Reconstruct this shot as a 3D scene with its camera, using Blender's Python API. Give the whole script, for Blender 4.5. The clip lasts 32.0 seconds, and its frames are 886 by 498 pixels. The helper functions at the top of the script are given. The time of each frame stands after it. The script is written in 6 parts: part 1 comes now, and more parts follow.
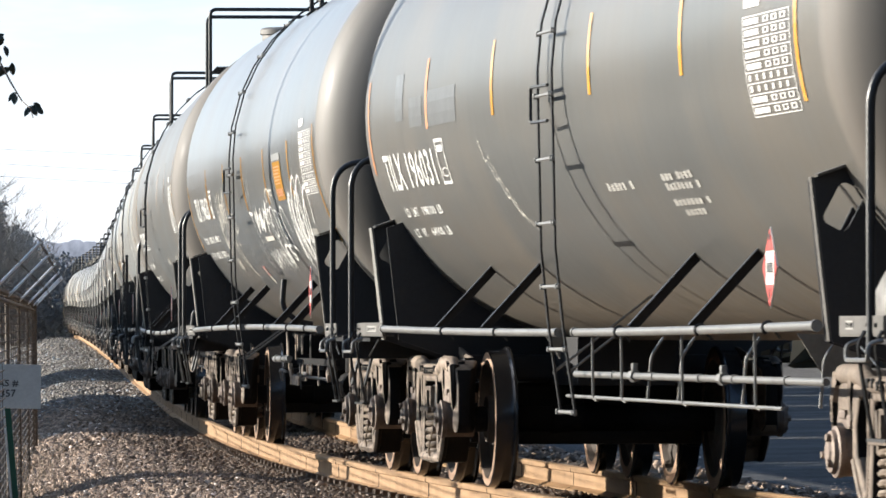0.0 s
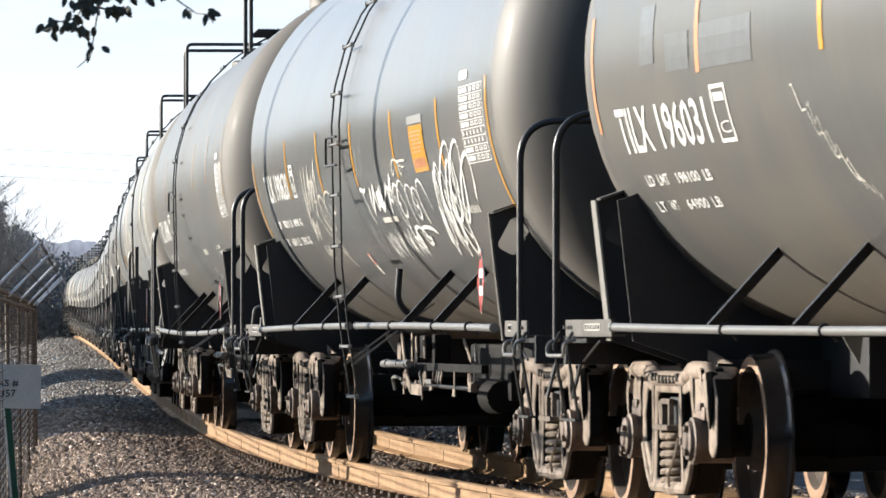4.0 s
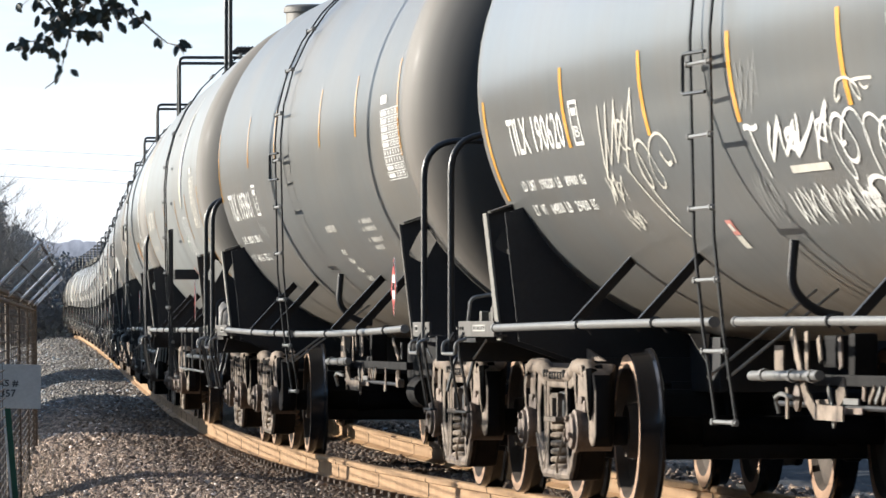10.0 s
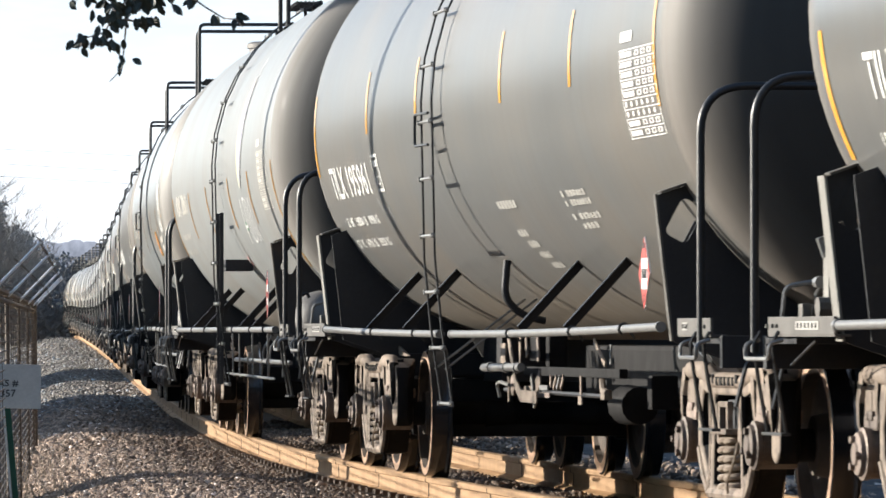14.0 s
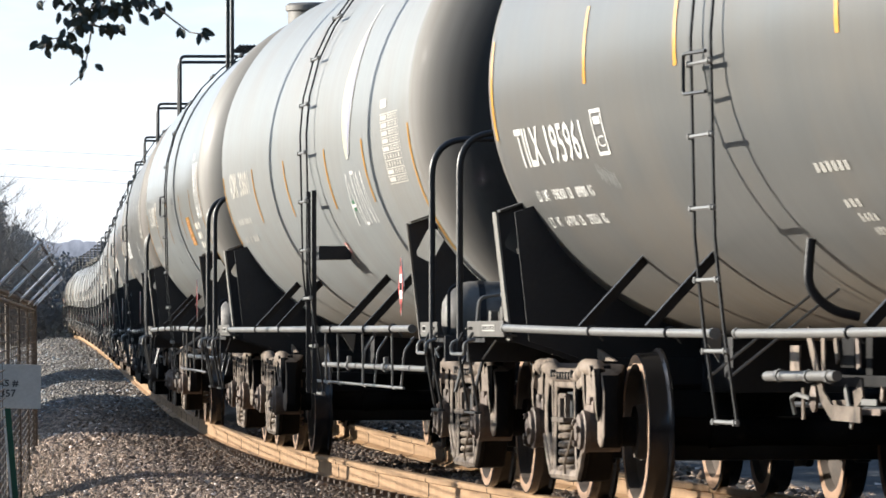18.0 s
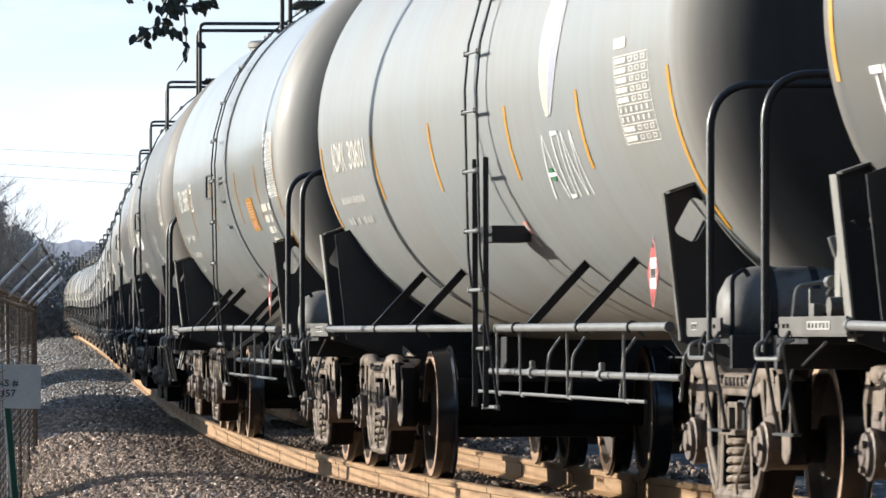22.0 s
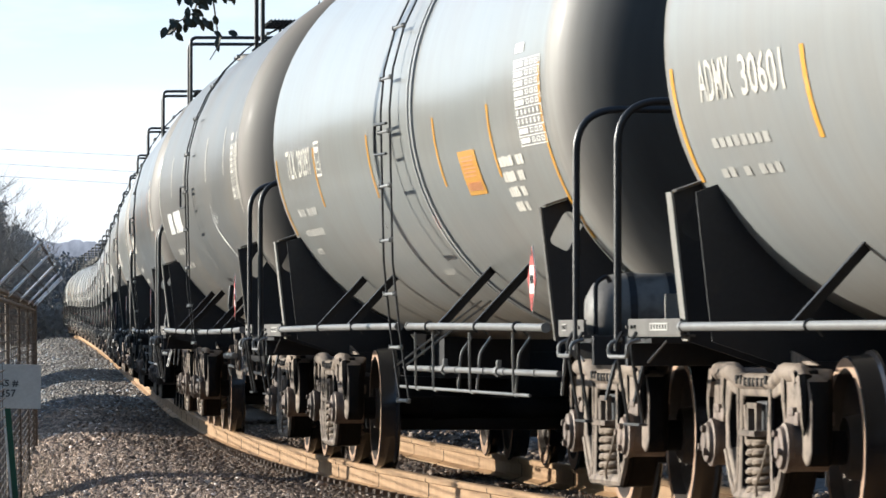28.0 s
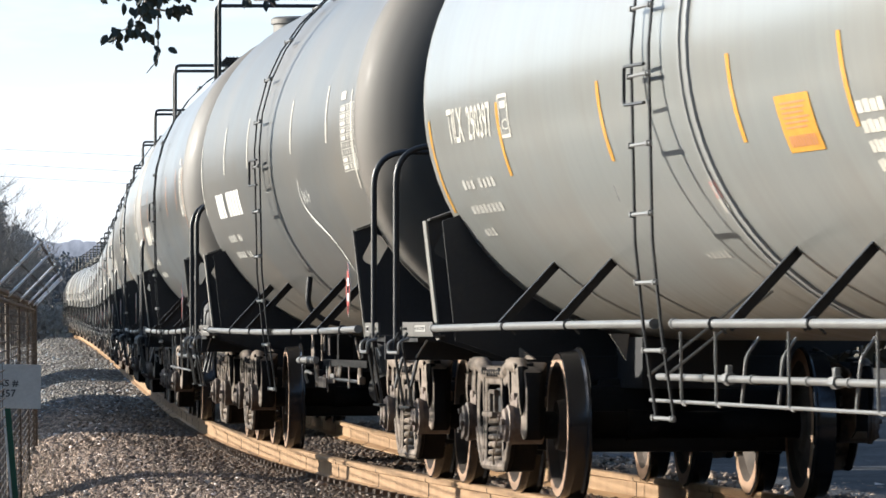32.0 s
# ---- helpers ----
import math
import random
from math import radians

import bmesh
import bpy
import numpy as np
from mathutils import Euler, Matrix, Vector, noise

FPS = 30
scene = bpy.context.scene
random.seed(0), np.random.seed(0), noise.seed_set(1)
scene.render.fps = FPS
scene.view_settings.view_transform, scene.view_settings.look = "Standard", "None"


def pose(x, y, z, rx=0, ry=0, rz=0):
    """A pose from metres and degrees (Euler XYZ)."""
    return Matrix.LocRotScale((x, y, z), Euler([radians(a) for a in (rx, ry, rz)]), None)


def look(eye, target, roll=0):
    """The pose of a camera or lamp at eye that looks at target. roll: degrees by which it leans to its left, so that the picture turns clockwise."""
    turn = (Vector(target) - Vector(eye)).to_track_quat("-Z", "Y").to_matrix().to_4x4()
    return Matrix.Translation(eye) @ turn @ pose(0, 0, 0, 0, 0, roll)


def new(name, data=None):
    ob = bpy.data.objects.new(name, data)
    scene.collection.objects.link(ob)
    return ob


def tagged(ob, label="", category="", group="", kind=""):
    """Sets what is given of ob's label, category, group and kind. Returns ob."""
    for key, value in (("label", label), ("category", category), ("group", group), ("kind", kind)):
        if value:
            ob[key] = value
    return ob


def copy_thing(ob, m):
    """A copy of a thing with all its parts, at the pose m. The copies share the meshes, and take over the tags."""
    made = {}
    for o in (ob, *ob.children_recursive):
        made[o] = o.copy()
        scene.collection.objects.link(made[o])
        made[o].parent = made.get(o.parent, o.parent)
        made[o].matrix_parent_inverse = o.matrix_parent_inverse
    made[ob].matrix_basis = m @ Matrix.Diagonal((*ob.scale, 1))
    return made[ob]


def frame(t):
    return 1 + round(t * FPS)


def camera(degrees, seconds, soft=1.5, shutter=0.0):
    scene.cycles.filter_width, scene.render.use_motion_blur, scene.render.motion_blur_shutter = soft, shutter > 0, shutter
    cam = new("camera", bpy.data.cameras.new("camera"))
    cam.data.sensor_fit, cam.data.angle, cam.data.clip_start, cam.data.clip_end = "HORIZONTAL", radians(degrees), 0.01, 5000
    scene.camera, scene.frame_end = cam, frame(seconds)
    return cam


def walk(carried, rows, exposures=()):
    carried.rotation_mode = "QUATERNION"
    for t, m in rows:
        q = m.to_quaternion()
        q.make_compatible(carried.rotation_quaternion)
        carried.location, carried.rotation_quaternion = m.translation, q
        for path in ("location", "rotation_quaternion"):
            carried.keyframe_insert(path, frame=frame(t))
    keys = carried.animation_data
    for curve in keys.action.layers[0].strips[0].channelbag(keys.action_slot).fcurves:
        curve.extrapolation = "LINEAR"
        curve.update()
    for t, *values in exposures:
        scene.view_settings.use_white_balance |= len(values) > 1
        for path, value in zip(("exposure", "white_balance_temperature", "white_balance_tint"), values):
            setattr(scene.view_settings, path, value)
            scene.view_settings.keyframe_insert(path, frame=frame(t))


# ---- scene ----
# A freight train of tank cars comes round a gentle curve towards a camera on a tripod.
# x right, y ahead, z up from the rail head beside the camera.

# ---- camera ----
FOV = 7.696
cam = camera(FOV, 32.0, soft=1.6, shutter=0.5)
EYE = Vector((0.0, 0.0, 1.108))
UP_TILT = 0.6395
cam_pose = look(EYE, EYE + Vector((0, math.cos(radians(UP_TILT)), math.sin(radians(UP_TILT)))), -0.630)
walk(cam, [(0.0, cam_pose), (32.0, cam_pose)], exposures=[(0.0, 1.38, 6150, 10), (4.0, 1.36, 6150, 10), (8.0, 1.27, 6070, 9), (11.0, 1.37, 6150, 10), (14.0, 1.43, 6150, 10), (17.0, 1.37, 6150, 10), (22.0, 1.26, 6050, 9), (26.0, 1.25, 6000, 8), (32.0, 1.35, 6070, 9)])

# ---- light ----
SUN_ELEV, SUN_AZ = 14.5, 158.0   # degrees; azimuth counted from +x towards +y
world = bpy.data.worlds.new("world")
scene.world = world
world.use_nodes = True
wn = world.node_tree
sky = wn.nodes.new("ShaderNodeTexSky")
sky.sky_type = "NISHITA"
sky.sun_disc = False
sky.sun_elevation = radians(SUN_ELEV)
sky.sun_rotation = radians(90 - SUN_AZ)
sky.air_density, sky.dust_density, sky.ozone_density = 1.0, 0.6, 1.2
wn.nodes["Background"].inputs["Strength"].default_value = 0.096
wn.links.new(sky.outputs[0], wn.nodes["Background"].inputs["Color"])
sun_data = bpy.data.lights.new("sun", "SUN")
sun_data.energy, sun_data.angle, sun_data.color = 3.9, radians(0.55), (1.0, 0.91, 0.77)
sun = new("sun", sun_data)
ce = math.cos(radians(SUN_ELEV))
SUN_DIR = Vector((math.cos(radians(SUN_AZ)) * ce, math.sin(radians(SUN_AZ)) * ce, math.sin(radians(SUN_ELEV))))
sun.matrix_world = look(SUN_DIR * 60, (0, 0, 0))

# ---- the line of the track ----
BEND, BEND_END, BEND_FADE, FAR_BEND = 0.0030879, 22.622, 39.316, 5.5e-5
GRADE, CANT = -0.000371, 0.01003
LINE_S = np.arange(-150.0, 620.0, 0.5)
_k = BEND / (1 + np.exp(np.clip((LINE_S - BEND_END) / BEND_FADE * 4, -50, 50))) - FAR_BEND * (LINE_S > 150) * (LINE_S < 335) + 1.6e-4 * (LINE_S > 335)
_phi = np.concatenate([[0], np.cumsum((_k[1:] + _k[:-1]) * 0.25)])
_zero = int(np.searchsorted(LINE_S, 0))
LINE_PHI = _phi - _phi[_zero] - 0.129277
_x = np.concatenate([[0], np.cumsum((np.sin(LINE_PHI)[1:] + np.sin(LINE_PHI)[:-1]) * 0.25)])
_y = np.concatenate([[0], np.cumsum((np.cos(LINE_PHI)[1:] + np.cos(LINE_PHI)[:-1]) * 0.25)])
LINE_X, LINE_Y = _x - _x[_zero] + 0.9407, _y - _y[_zero] + 45.0
LINE_Z = GRADE * LINE_S + 1.2e-5 * np.clip(LINE_S - 100, 0, 235) ** 2


def on_line(s, w=0.0, z=0.0):
    """The point at arc length s, w metres to the camera's side of the track and z over the rail head."""
    x, y, zz, p = (np.interp(s, LINE_S, a) for a in (LINE_X, LINE_Y, LINE_Z, LINE_PHI))
    return Vector((x - math.cos(p) * w, y + math.sin(p) * w, zz + z))


def travel(t):
    """How far the train has come by t, counted from 16 s."""
    q = t - 16
    bumps = (0.0207, -0.1563, -0.0084, -0.0432, -0.1000, -0.4490, -0.4624, -0.2225, -0.0203)
    return 2.33608 * q + 0.000956 * q * q / 2 - 0.000207 * q ** 3 / 6 + sum(b * math.exp(-((t - 4 * i) / 3.0) ** 2) for i, b in enumerate(bumps))


CAR_PITCH, CAR_ZERO, TRUCK_U = 17.972, -26.811, 6.914


def car_pose(j, t):
    s = CAR_ZERO + j * CAR_PITCH - travel(t)
    a, b = on_line(s - TRUCK_U), on_line(s + TRUCK_U)
    d, m = b - a, (a + b) / 2
    return pose(m.x, m.y, m.z, math.degrees(CANT), -math.degrees(math.atan2(d.z, math.hypot(d.x, d.y))), math.degrees(math.atan2(d.y, d.x)))


# ---- materials ----
def nodes_of(name):
    m = bpy.data.materials.new(name)
    m.use_nodes = True
    return m, m.node_tree.nodes, m.node_tree.links, m.node_tree.nodes["Principled BSDF"]


def noise_node(N, L, scale, detail=4.0, coord=None, stretch=None, rough=0.55):
    n = N.new("ShaderNodeTexNoise")
    n.inputs["Scale"].default_value, n.inputs["Detail"].default_value, n.inputs["Roughness"].default_value = scale, detail, rough
    src = coord
    if stretch:
        mp = N.new("ShaderNodeMapping")
        mp.inputs["Scale"].default_value = stretch
        L.new(coord, mp.inputs["Vector"])
        src = mp.outputs[0]
    if src:
        L.new(src, n.inputs["Vector"])
    return n.outputs["Fac"]


def ramp(N, L, fac, stops):
    r = N.new("ShaderNodeValToRGB")
    while len(r.color_ramp.elements) < len(stops):
        r.color_ramp.elements.new(0.5)
    for e, (p, c) in zip(r.color_ramp.elements, stops):
        e.position, e.color = p, (*c, 1) if len(c) == 3 else c
    L.new(fac, r.inputs["Fac"])
    return r.outputs["Color"]


def mix(N, L, fac, a, b, blend="MIX"):
    n = N.new("ShaderNodeMix")
    n.data_type, n.blend_type = "RGBA", blend
    for key, v in ((0, fac), (6, a), (7, b)):
        if isinstance(v, (int, float)):
            n.inputs[key].default_value = v
        elif isinstance(v, tuple):
            n.inputs[key].default_value = (*v, 1)
        else:
            L.new(v, n.inputs[key])
    return n.outputs[2]


def surface(name, base, dark, rough=0.6, metal=0.0, big=1.2, fine=40.0, bump=0.15, dirt=None, dirt_at=(0.55, 0.72), spec=0.5, vary=0.0):
    """A worn surface: two scales of noise between base and dark, patches of dirt, and fine relief."""
    m, N, L, B = nodes_of(name)
    co = N.new("ShaderNodeTexCoord").outputs["Object"]
    a, b = noise_node(N, L, big, 5, co), noise_node(N, L, fine, 3, co)
    col = mix(N, L, ramp(N, L, a, [(0.35, (0, 0, 0)), (0.7, (1, 1, 1))]), base, dark)
    col = mix(N, L, 0.22, col, ramp(N, L, b, [(0.3, tuple(c * 0.5 for c in dark)), (0.75, base)]))
    if dirt:
        d = noise_node(N, L, big * 2.3, 6, co)
        col = mix(N, L, ramp(N, L, d, [(dirt_at[0], (0, 0, 0)), (dirt_at[1], (1, 1, 1))]), col, dirt)
    if vary:
        oi = N.new("ShaderNodeObjectInfo").outputs["Random"]
        col = mix(N, L, 1.0, col, ramp(N, L, oi, [(0.0, (1 - vary,) * 3), (1.0, (1 + vary,) * 3)]), "MULTIPLY")
    L.new(col, B.inputs["Base Color"])
    B.inputs["Metallic"].default_value, B.inputs["Specular IOR Level"].default_value = metal, spec
    rr = N.new("ShaderNodeMapRange")
    rr.inputs["To Min"].default_value, rr.inputs["To Max"].default_value = max(0.05, rough - 0.12), min(1.0, rough + 0.12)
    L.new(a, rr.inputs["Value"])
    L.new(rr.outputs[0], B.inputs["Roughness"])
    if bump:
        bp = N.new("ShaderNodeBump")
        bp.inputs["Strength"].default_value, bp.inputs["Distance"].default_value = bump, 0.01
        L.new(b, bp.inputs["Height"])
        L.new(bp.outputs[0], B.inputs["Normal"])
    return m


def tank_paint(name, base, rough=0.30, dust=0.35, coat=0.34, spec=0.5):
    """Semi-gloss enamel with rain streaks down the sides, road dust low down on the shell and on the heads, whose shade
    is painted in too.
    """
    m, N, L, B = nodes_of(name)
    co = N.new("ShaderNodeTexCoord").outputs["Object"]
    streak = noise_node(N, L, 1.0, 6, co, (7.0, 0.7, 0.35))
    patch = noise_node(N, L, 0.6, 5, co)
    grain = noise_node(N, L, 55.0, 3, co)
    dark, dusty = tuple(c * 0.89 for c in base), (0.23, 0.175, 0.115)
    col = mix(N, L, ramp(N, L, streak, [(0.35, (0, 0, 0)), (0.72, (1, 1, 1))]), base, dark)
    col = mix(N, L, ramp(N, L, patch, [(0.45, (0, 0, 0)), (0.75, (0.35,) * 3)]), col, dusty)
    sep = N.new("ShaderNodeSeparateXYZ")
    L.new(co, sep.inputs[0])
    # spray thrown up by the wheels: strongest on the belly and on the heads, broken up by streaks
    def band(sock, a, b, c=None):
        r = N.new("ShaderNodeMapRange")
        r.interpolation_type = "SMOOTHSTEP"
        r.inputs["From Min"].default_value, r.inputs["From Max"].default_value = a, b
        L.new(sock, r.inputs["Value"])
        return r.outputs[0]
    def calc(op, a, b):
        n = N.new("ShaderNodeMath")
        n.operation = op
        for i, v in enumerate((a, b)):
            if isinstance(v, (int, float)):
                n.inputs[i].default_value = v
            else:
                L.new(v, n.inputs[i])
        return n.outputs[0]
    belly = band(sep.outputs[2], -1.10, -1.45)
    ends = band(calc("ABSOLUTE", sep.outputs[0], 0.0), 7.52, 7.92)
    spray = calc("MULTIPLY", calc("MULTIPLY", belly, 0.9), calc("ADD", 0.25, streak))
    col = mix(N, L, calc("MULTIPLY", spray, dust * 2.2), col, dusty)
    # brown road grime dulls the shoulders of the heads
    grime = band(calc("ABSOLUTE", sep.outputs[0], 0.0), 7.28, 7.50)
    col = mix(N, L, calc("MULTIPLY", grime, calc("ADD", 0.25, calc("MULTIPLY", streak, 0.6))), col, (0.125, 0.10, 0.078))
    # soot, brake dust and the heads' own shade, painted together in near-black
    soot_shade = calc("MULTIPLY", ends, calc("ADD", 0.76, calc("MULTIPLY", streak, 0.45)))
    col = mix(N, L, soot_shade, col, (0.026, 0.024, 0.022))
    L.new(col, B.inputs["Base Color"])
    ro = calc("ADD", calc("MULTIPLY", patch, 0.14), rough - 0.04)
    L.new(calc("ADD", ro, calc("MULTIPLY", calc("ADD", spray, grime), 0.3)), B.inputs["Roughness"])
    B.inputs["Specular IOR Level"].default_value = spec
    L.new(calc("SUBTRACT", coat, calc("MULTIPLY", grime, coat * 0.94)), B.inputs["Coat Weight"])
    B.inputs["Coat Roughness"].default_value = 0.21
    bp = N.new("ShaderNodeBump")
    bp.inputs["Strength"].default_value, bp.inputs["Distance"].default_value = 0.06, 0.01
    L.new(calc("ADD", calc("MULTIPLY", grain, 0.25), calc("MULTIPLY", patch, 2.0)), bp.inputs["Height"])
    L.new(bp.outputs[0], B.inputs["Normal"])
    return m


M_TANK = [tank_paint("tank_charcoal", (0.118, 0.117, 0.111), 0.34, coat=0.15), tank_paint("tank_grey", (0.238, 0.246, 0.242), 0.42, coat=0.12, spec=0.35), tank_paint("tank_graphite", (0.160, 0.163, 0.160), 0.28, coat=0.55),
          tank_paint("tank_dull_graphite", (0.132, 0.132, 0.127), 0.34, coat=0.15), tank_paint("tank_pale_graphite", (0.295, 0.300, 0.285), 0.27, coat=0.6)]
M_BLACK = surface("black_frame_paint", (0.030, 0.030, 0.033), (0.020, 0.020, 0.022), 0.5, bump=0.1, dirt=(0.05, 0.042, 0.034), dirt_at=(0.62, 0.88), spec=0.3)
M_BAR = surface("black_bar_paint", (0.022, 0.022, 0.024), (0.012, 0.012, 0.013), 0.38, bump=0.05)
M_RAILPIPE = surface("dusty_grey_pipe", (0.235, 0.23, 0.22), (0.15, 0.145, 0.138), 0.42, 0.25, 2.0, 60, 0.1)
M_SILL = surface("weathered_grey_steel", (0.25, 0.235, 0.21), (0.16, 0.15, 0.13), 0.6, 0.1, 3.0, 50)
M_CAST = surface("dusty_cast_steel", (0.27, 0.212, 0.163), (0.14, 0.108, 0.083), 0.75, 0.0, 4.0, 35, 0.4, dirt=(0.05, 0.038, 0.03), dirt_at=(0.50, 0.72), spec=0.3, vary=0.3)
M_SPRING = surface("rusty_spring_steel", (0.30, 0.24, 0.18), (0.19, 0.14, 0.10), 0.7, 0.2, 8.0, 60, 0.2)
M_WHEEL = surface("dusty_wheel_plate", (0.085, 0.060, 0.043), (0.04, 0.03, 0.023), 0.8, 0.0, 5.0, 50, 0.2, dirt=(0.035, 0.03, 0.027), dirt_at=(0.58, 0.75))
# also stands for the shade on the side frames' ends and inner faces
M_GREASE_SHADE = surface("black_greasy_steel", (0.013, 0.0115, 0.011), (0.008, 0.0075, 0.0075), 0.75, 0.0, 5.0, 50, 0.2, dirt=(0.03, 0.022, 0.016), dirt_at=(0.64, 0.9), spec=0.12)
M_TREAD = surface("polished_tread", (0.055, 0.055, 0.062), (0.03, 0.03, 0.034), 0.17, 0.7, 3.0, 80, 0.05)
M_RIM = surface("rusty_wheel_rim", (0.40, 0.245, 0.15), (0.28, 0.17, 0.105), 0.7, 0.1, 5.0, 60, 0.2)
M_CAP = surface("worn_bearing_cap", (0.19, 0.145, 0.115), (0.09, 0.065, 0.052), 0.6, 0.3, 9.0, 60, 0.2, vary=0.5)
M_WHITE = surface("white_stencil_paint", (0.74, 0.73, 0.70), (0.58, 0.57, 0.54), 0.6, bump=0.03, big=5.0)
M_FADED = surface("faded_small_stencil", (0.40, 0.385, 0.35), (0.30, 0.285, 0.26), 0.65, bump=0.03, big=5.0)
M_PALE = surface("dirty_white_stencil_paint", (0.60, 0.57, 0.50), (0.44, 0.41, 0.36), 0.65, bump=0.03, big=5.0)
M_YELLOW = surface("yellow_reflective_strip", (0.86, 0.44, 0.035), (0.76, 0.34, 0.025), 0.45, big=4.0, bump=0.02)
# reflective sheeting under a clear film
M_YELLOW.node_tree.nodes["Principled BSDF"].inputs["Coat Weight"].default_value = 0.9
M_YELLOW.node_tree.nodes["Principled BSDF"].inputs["Coat Roughness"].default_value = 0.12
M_ORANGE = surface("faded_orange_strip", (0.60, 0.25, 0.10), (0.45, 0.2, 0.10), 0.5, big=4.0, bump=0.02)
M_DIRTY_STRIP = surface("bleached_strip", (0.62, 0.58, 0.50), (0.5, 0.46, 0.4), 0.5, big=4.0, bump=0.02)
M_RED = surface("red_placard", (0.55, 0.05, 0.035), (0.45, 0.04, 0.03), 0.5, big=5.0, bump=0.02)
M_PINK = surface("faded_red_tag", (0.62, 0.26, 0.22), (0.55, 0.2, 0.17), 0.5, big=5.0, bump=0.02)
M_GREEN = surface("green_mark", (0.03, 0.22, 0.08), (0.02, 0.16, 0.06), 0.5, bump=0.02)
M_CREAM = surface("cream_leaf_mark", (0.58, 0.55, 0.34), (0.52, 0.49, 0.30), 0.5, bump=0.02)
M_LILAC = surface("lilac_leaf_mark", (0.30, 0.30, 0.38), (0.26, 0.26, 0.34), 0.5, bump=0.02)
M_RAIL = surface("rusty_rail_steel", (0.35, 0.205, 0.090), (0.27, 0.155, 0.068), 0.72, 0.05, 3.0, 30, 0.3, dirt=(0.26, 0.165, 0.085), dirt_at=(0.58, 0.8))
M_TIE = surface("creosoted_timber", (0.075, 0.06, 0.048), (0.035, 0.028, 0.022), 0.85, 0, 3.0, 30, 0.5)


# the white haze of the sky along the line, far behind everything
def build_sky_backdrop():
    m, N, L, B = nodes_of("hazy_sky")
    em = N.new("ShaderNodeEmission")
    co = N.new("ShaderNodeTexCoord").outputs["Object"]
    sep = N.new("ShaderNodeSeparateXYZ")
    L.new(co, sep.inputs[0])
    hi = N.new("ShaderNodeMapRange")
    hi.inputs["From Min"].default_value, hi.inputs["From Max"].default_value = 60.0, 900.0
    L.new(sep.outputs[2], hi.inputs["Value"])
    cloud = noise_node(N, L, 0.006, 5, co, (1, 1, 5.0))
    col = ramp(N, L, hi.outputs[0], [(0.0, (0.47, 0.475, 0.475)), (0.07, (0.45, 0.475, 0.485)), (0.17, (0.355, 0.405, 0.435)), (1.0, (0.26, 0.33, 0.42))])
    col = mix(N, L, ramp(N, L, cloud, [(0.45, (0, 0, 0)), (0.70, (0.55,) * 3)]), col, (0.49, 0.49, 0.485))
    L.new(col, em.inputs["Color"])
    L.new(em.outputs[0], N["Material Output"].inputs["Surface"])
    bm_v, bm_f, n = [], [], 40
    for i in range(n + 1):
        a = radians(62 + 56 * i / n)
        for z in (-60.0, 300.0, 900.0, 2000.0):
            bm_v.append((4300 * math.cos(a), 4300 * math.sin(a), z))
    for i in range(n):
        for k in range(3):
            bm_f.append((i * 4 + k, i * 4 + 4 + k, i * 4 + 5 + k, i * 4 + 1 + k))
    me = bpy.data.meshes.new("backdrop_sky")
    me.from_pydata(bm_v, [], bm_f)
    me.materials.append(m)
    tagged(new("backdrop_sky", me), "pale hazy winter sky beyond the line", "sky", kind="structure")


build_sky_backdrop()


# ---- mesh helpers ----
def part(name, bm, material, parent=None, label="", smooth=False):
    """Links a bmesh as one mesh object, under a thing or a part. material: one, or a list for the faces' indices."""
    bmesh.ops.recalc_face_normals(bm, faces=bm.faces)
    me = bpy.data.meshes.new(name)
    bm.to_mesh(me)
    bm.free()
    for m in material if isinstance(material, (list, tuple)) else [material]:
        me.materials.append(m)
    if smooth:
        me.shade_smooth()
        me.set_sharp_from_angle(angle=radians(38))
    ob = new(name, me)
    ob.parent = parent
    return tagged(ob, label)


def again(ob, parent, m=None):
    """Another part on the same mesh."""
    o = new(ob.name.split(".")[0], ob.data)
    o.parent = parent
    if "label" in ob:
        o["label"] = ob["label"]
    o.matrix_basis = m if m is not None else ob.matrix_basis.copy()
    return o


def box(bm, c, size, rot=None, bevel=0.0, mat=0):
    m = Matrix.Translation(c) @ (rot.to_4x4() if rot else Matrix()) @ Matrix.Diagonal((*size, 1))
    r = bmesh.ops.create_cube(bm, size=1.0, matrix=m)
    fs = {f for v in r["verts"] for f in v.link_faces}
    for f in fs:
        f.material_index = mat
    if bevel:
        bmesh.ops.bevel(bm, geom=list({e for f in fs for e in f.edges}), offset=bevel, segments=2, affect="EDGES", profile=0.7)
    return bm


